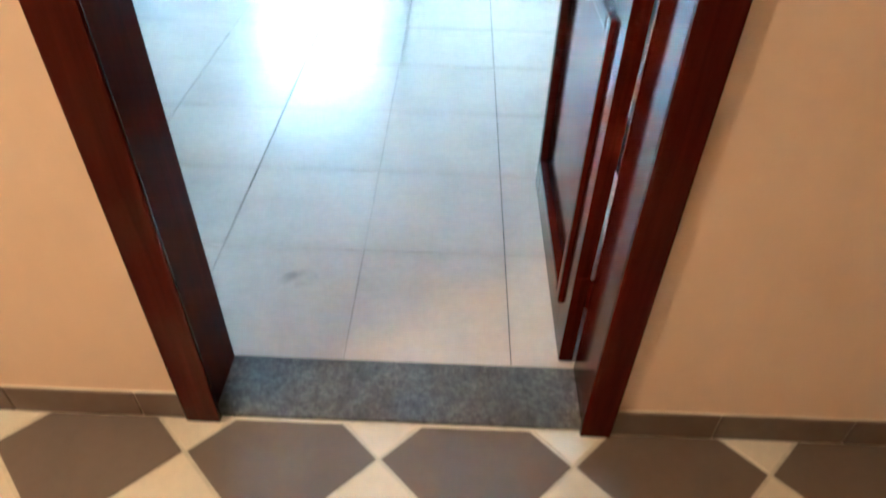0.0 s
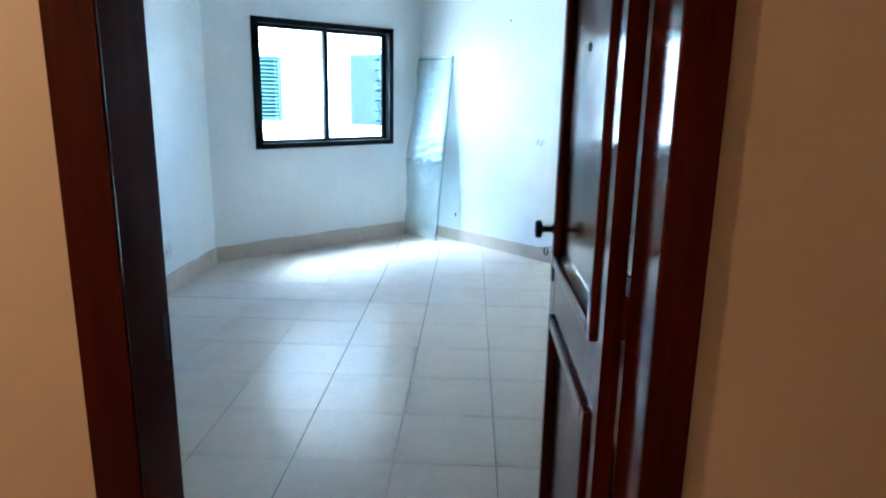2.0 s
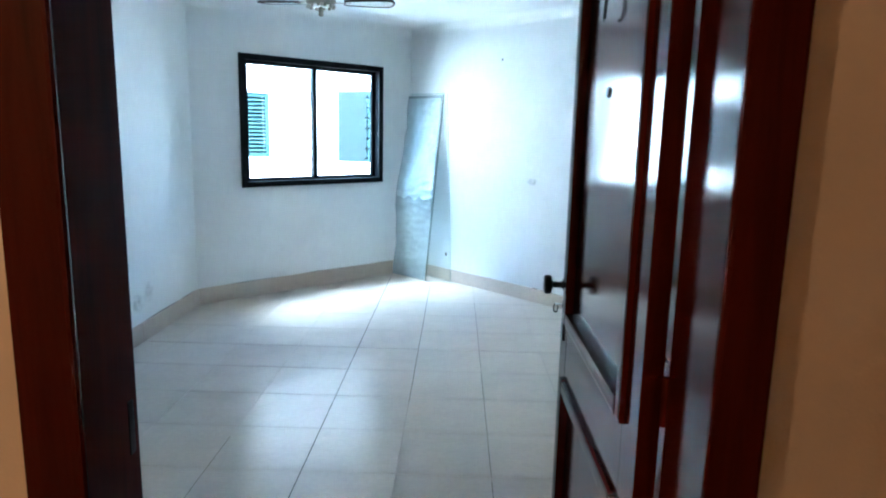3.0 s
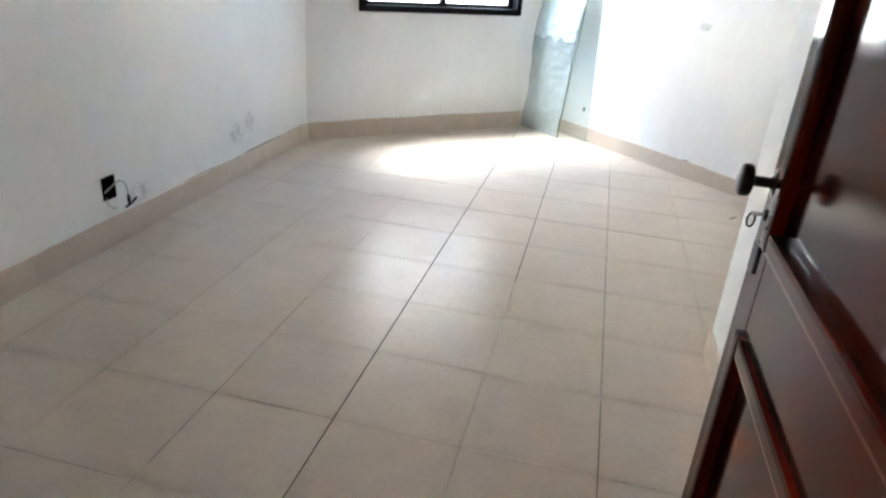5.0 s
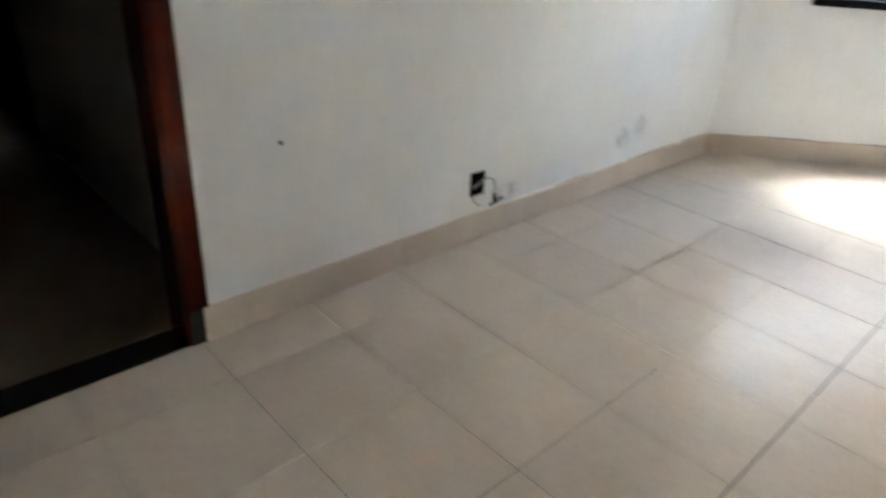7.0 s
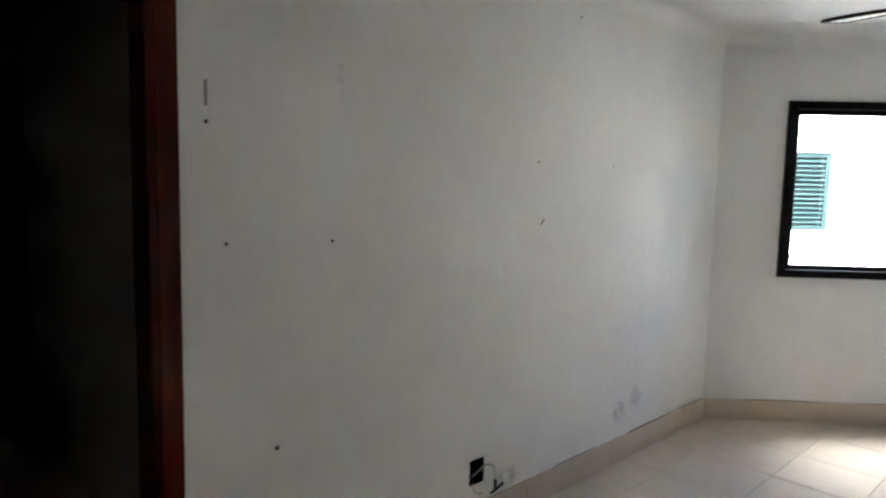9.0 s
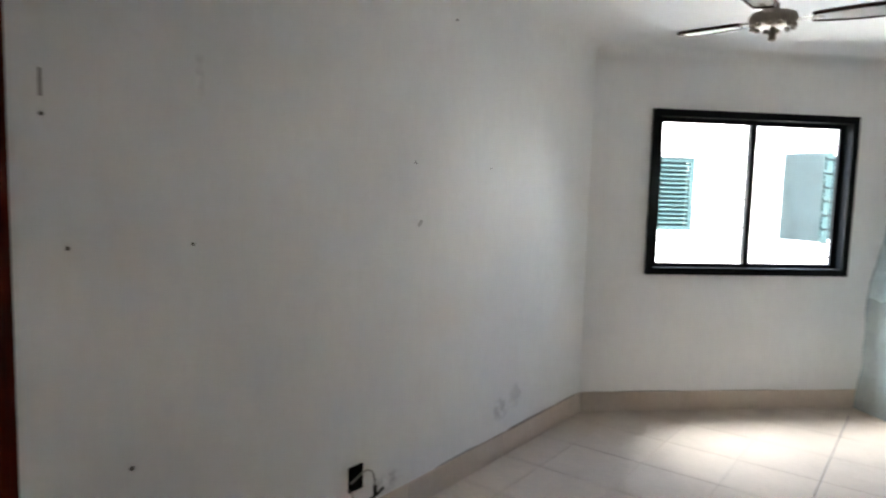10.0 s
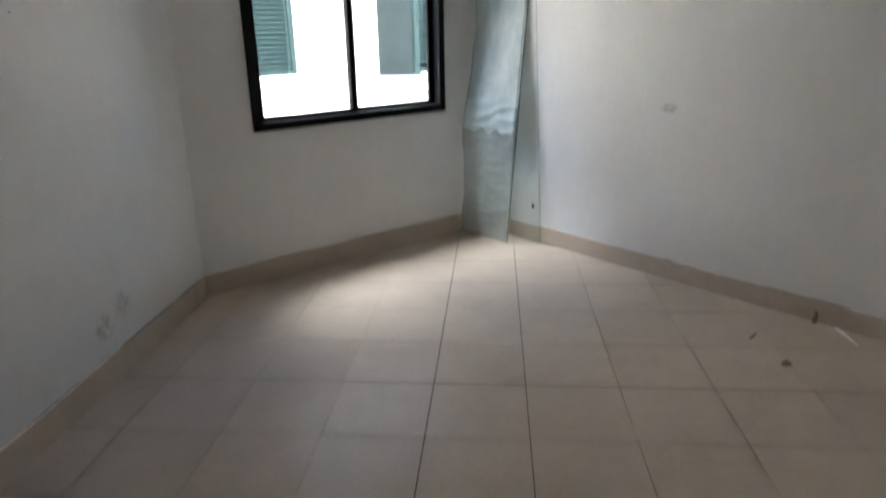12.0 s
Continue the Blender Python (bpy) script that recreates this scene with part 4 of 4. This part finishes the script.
left_m = wall_matrix((LX, 0, 0), (0, 1, 0), (1, 0, 0))
slant_m = wall_matrix(APEX, RU, RN)
BROKEN = plain("broken_plaster", (0.20, 0.17, 0.14), 0.95)
RAW = plain("raw_plaster", (0.80, 0.79, 0.76), 0.8)
for u0, u1, h in ((3.05, 3.62, 0.007), (2.35, 2.75, 0.010), (3.66, 3.98, 0.005)):
    gap_strip(left_m, u0, u1, 0.140, h, BROKEN if h < 0.009 else SCUFF, "dark crack between skirting and wall")
for u0, u1, h, mat in ((0.62, 1.25, 0.016, RAW), (1.45, 1.75, 0.012, RAW), (1.72, 1.80, 0.008, BROKEN), (2.25, 2.36, 0.007, RAW), (2.62, 2.85, 0.007, BROKEN), (0.68, 1.1, 0.004, BROKEN)):
    gap_strip(slant_m, u0, u1, 0.127, h, mat, "broken plaster edge above the skirting")
for u0, u1, h in ((0.3, 0.75, 0.005), (1.05, 1.5, 0.004)):
    gap_strip(wall_matrix(CORNER, U, N), u0, u1, 0.141, h, BROKEN, "thin dark crack above the skirting")

for u, z, w, h in SMEARS_LEFT:
    smear(left_m, u, z, w, h)
for u, z, w, h in SMEARS_SLANT:
    smear(slant_m, u, z, w, h)
for x, y, w, h in ((-0.175, -0.138, 0.13, 0.09),):
    smear(pose(x, y, 0.0, 90, 0, 25), 0, 0, w, h, "faint grey dirt smear on a floor tile")

# ---- bits on the floor ----
def crumb(x, y, s, label):
    bm = bmesh.new()
    bmesh.ops.create_icosphere(bm, subdivisions=2, radius=1)
    for v in bm.verts:
        v.co *= 0.75 + 0.5 * noise.noise(v.co * 1.7 + Vector((x * 9, y * 7, 0)))
        v.co = Vector((v.co.x * s[0], v.co.y * s[1], max(0, v.co.z + 0.35) * s[2]))
    ob = mesh_object("debris", bm, DARK_BIT, None, label, pose(x, y, 0.001, 0, 0, 40 * x))
    tagged(ob, label, "debris", "bits on the floor")


# the first two are flattened lumps standing in for dark floor stains
crumb(1.275, 3.265, (0.045, 0.030, 0.006), "small dark stain on the tiles, as a low raised shape")
crumb(1.226, 3.566, (0.06, 0.010, 0.004), "thin dark streak on the tiles, as a low raised shape")
crumb(1.622, 3.752, (0.045, 0.016, 0.06), "dark crumbled bit against the skirting")
strip_bm = bmesh.new()
for k, (a, b, w) in enumerate(((0.0, 0.085, 0.012), (0.085, 0.15, 0.009), (0.15, 0.20, 0.006))):
    add_box(strip_bm, (a, -w / 2, 0.0), (b + 0.002, w / 2, 0.009 - 0.0015 * k), 0.0015)
loose_strip = mesh_object("plaster_strip", strip_bm, RAW, None, "", pose(1.698, 3.672, 0.001, 0, 0, -86))
tagged(loose_strip, "narrow white plaster strip fallen beside the skirting", "plaster strip")

# ---- corridor lamp ----
plafond = thing("ceiling_lamp", "round opal glass corridor ceiling lamp, lit warm", "lamp", pose(-1.18, -1.42, 0))
part("base", turned([(0, 2.6), (0.13, 2.6), (0.13, 2.575), (0, 2.575)]), WHITE_PLASTIC, plafond)
part("shade", turned([(0.12, 2.575), (0.118, 2.54), (0.095, 2.505), (0.05, 2.487), (0, 2.483)]), GLOW, plafond, "opal glass bowl", True)

# ---- skirtings ----
def skirting(name, start, along, inward, length, piece, height, thick, mat, label, first=0.0, rough=0.0, gap=0.0006, bed=0.97):
    base = structure(name, box((0, -0.004, 0), (length, thick * 0.55, height * bed)), SKIRT if mat is SKIRT else PALE_GROUT, label, "skirting", wall_matrix(start, along, inward))
    u, k = first, 0
    while u < length - 0.01:
        e = min(length, u + piece)
        s = max(u, 0.0)
        tip = rough * random.uniform(-1, 1)
        bm = box((s + gap, 0.001, 0.002), (e - gap, thick, height + tip), 0.0025)
        ob = part("tile", bm, mat, base)
        ob.matrix_basis = pose(0, random.uniform(0, rough), 0)
        u += piece
        k += 1
    return base


skirting("baseboard_left", (LX, 0.448, 0), (0, 1, 0), (1, 0, 0), CY - 0.448 - 0.005, 0.43, 0.14, 0.012, SKIRT, "beige tile skirting along the long wall", -0.04, 0.002)
skirting("baseboard_window", on_wall(0.012), U, N, k_apex - 0.02, 0.43, 0.14, 0.012, SKIRT, "beige tile skirting under the window", -0.1, 0.002)
skirting("baseboard_slanting", APEX + RU * 0.014, RU, RN, 3.3, 0.43, 0.125, 0.012, SKIRT, "loose beige tile skirting with gaps above", -0.2, 0.005)
skirting("baseboard_beside_door", (NX, SIDE_Y1 + 0.058, 0), (0, 1, 0), (-1, 0, 0), NY - SIDE_Y1 - 0.058, 0.43, 0.12, 0.012, SKIRT, "beige tile skirting of the short wall", -0.2, 0.002)
skirting("baseboard_behind_door", (NX, WY1, 0), (0, 1, 0), (-1, 0, 0), SIDE_Y0 - 0.06 - WY1, 0.43, 0.12, 0.012, SKIRT, "beige tile skirting behind the open door", -0.2, 0.002)
skirting("baseboard_corridor_west", (-2.1, WY0, 0), (1, 0, 0), (0, -1, 0), -0.337 + 2.1, 0.30, 0.085, 0.009, DARK_TILE, "dark brown tile skirting in the corridor", -0.14, 0.001, 0.002, 1.03)
skirting("baseboard_corridor_east", (0.651, WY0, 0), (1, 0, 0), (0, -1, 0), 4.34, 0.30, 0.085, 0.009, DARK_TILE, "dark brown tile skirting in the corridor", -0.066, 0.001, 0.002, 1.03)

# ---- floors ----
room_outline = [(LX - 0.01, WY1 - 0.0), (2.36, WY1), (2.36, RW_SUM - 2.36 + 0.02), (APEX.x, APEX.y + 0.02), (LX - 0.01, CY + 0.01)]
floor = structure("floor", prism(room_outline, -0.1, -0.0035), GROUT, "glossy beige ceramic tiled floor with dark joints", "floor")
wide_x = {-1: 0.0022, 1: 0.0014, 0: 0.0018}
wide_y = {7: 0.0024, 8: 0.0018}
tile_meshes = {}
for i in range(-5, 6):
    for j in range(-2, 14):
        x0, x1 = i * TILE + wide_x.get(i, 0.0010), (i + 1) * TILE - wide_x.get(i + 1, 0.0010)
        y0, y1 = j * TILE + wide_y.get(j, 0.0010), (j + 1) * TILE - wide_y.get(j + 1, 0.0010)
        shape = [(x0, y0), (x1, y0), (x1, y1), (x0, y1)]
        cut = clip(shape, (-1, 0), -LX + 0.002)
        cut = clip(cut, (0, -1), -WY1 - 0.008) if cut else cut
        cut = clip(cut, (-N.x, -N.y), -(CORNER.x * N.x + CORNER.y * N.y) + 0.002) if cut else cut
        cut = clip(cut, (1, 1), RW_SUM + 0.003) if cut else cut
        cut = clip(cut, (1, 0), 2.352) if cut else cut
        if len(cut) < 3 or area(cut) < 0.0008:
            continue
        cx, cy = (i + 0.5) * TILE, (j + 0.5) * TILE
        rel = [(p[0] - cx, p[1] - cy) for p in cut]
        key = tuple(round(v, 4) for p in rel for v in p)
        if key not in tile_meshes:
            me = bpy.data.meshes.new("tile")
            bm = prism(rel, -0.012, 0.0, 0.0008)
            bmesh.ops.recalc_face_normals(bm, faces=bm.faces)
            bm.to_mesh(me)
            bm.free()
            me.materials.append(FLOOR)
            tile_meshes[key] = me
        t = new("tile", tile_meshes[key])
        t.parent = floor
        t.matrix_basis = pose(cx, cy, random.uniform(-0.0003, 0.0003), random.uniform(-0.05, 0.05), random.uniform(-0.05, 0.05), 0)

# joints that have gone black
BLACK_JOINT = plain("blackened_joint", (0.018, 0.014, 0.012), 0.95)
for x, y0, y1, w in ((-TILE, 0.3, 0.95, 0.0018), (-TILE, 0.95, 5.25, 0.0042), (0.0, 2.1, 5.05, 0.0034), (TILE, 1.3, 2.6, 0.0020), (TILE, 2.7, 4.3, 0.0016), (TILE, -0.42, 1.25, 0.002), (-2 * TILE, 0.5, 1.6, 0.002)):
    part("joint", box((x - w / 2, y0, -0.004), (x + w / 2, y1, -0.0009)), BLACK_JOINT, floor, "blackened tile joint")
for y, x0, x1, w in ((3 * TILE, 0.43, 0.79, 0.003), (4 * TILE, 0.45, 0.8, 0.002), (7 * TILE, -0.86, 0.8, 0.0032), (8 * TILE, 0.15, 0.75, 0.003), (2 * TILE, -1.3, 0.0, 0.002), (3 * TILE, -1.7, -0.43, 0.0018), (TILE, -1.95, -0.9, 0.0022)):
    part("joint", box((x0, y - w / 2, -0.004), (x1, y + w / 2, -0.0014)), BLACK_JOINT, floor, "blackened tile joint")

corridor_outline = [(-2.2, -2.45), (5.1, -2.45), (5.1, WY0 + 0.02), (-2.2, WY0 + 0.02)]
corridor_floor = structure("floor_corridor", prism(corridor_outline, -0.1, -0.003), PALE_GROUT, "corridor floor of dark and pale tiles laid diagonally", "floor")
H = 0.218
tile_meshes = {}
for i in range(-12, 25):
    for j in range(-9, 2):
        if (i + j) % 2:
            continue
        cx, cy = -0.097 + i * H, -0.708 + j * H
        s = H - 0.006
        shape = [(cx - s, cy), (cx, cy - s), (cx + s, cy), (cx, cy + s)]
        cut = clip(shape, (0, 1), WY0 - 0.009)
        cut = clip(cut, (0, -1), 2.35) if cut else cut
        cut = clip(cut, (-1, 0), 2.1) if cut else cut
        cut = clip(cut, (1, 0), 5.0) if cut else cut
        if len(cut) < 3 or area(cut) < 0.0008:
            continue
        dark = j % 2 == 0
        rel = [(p[0] - cx, p[1] - cy) for p in cut]
        key = (dark, *[round(v, 4) for p in rel for v in p])
        if key not in tile_meshes:
            me = bpy.data.meshes.new("tile")
            bm = prism(rel, -0.012, 0.0, 0.0008)
            bmesh.ops.recalc_face_normals(bm, faces=bm.faces)
            bm.to_mesh(me)
            bm.free()
            me.materials.append(DARK_TILE if dark else PALE_TILE)
            tile_meshes[key] = me
        t = new("tile", tile_meshes[key])
        t.parent = corridor_floor
        t.matrix_basis = pose(cx, cy, 0.0)
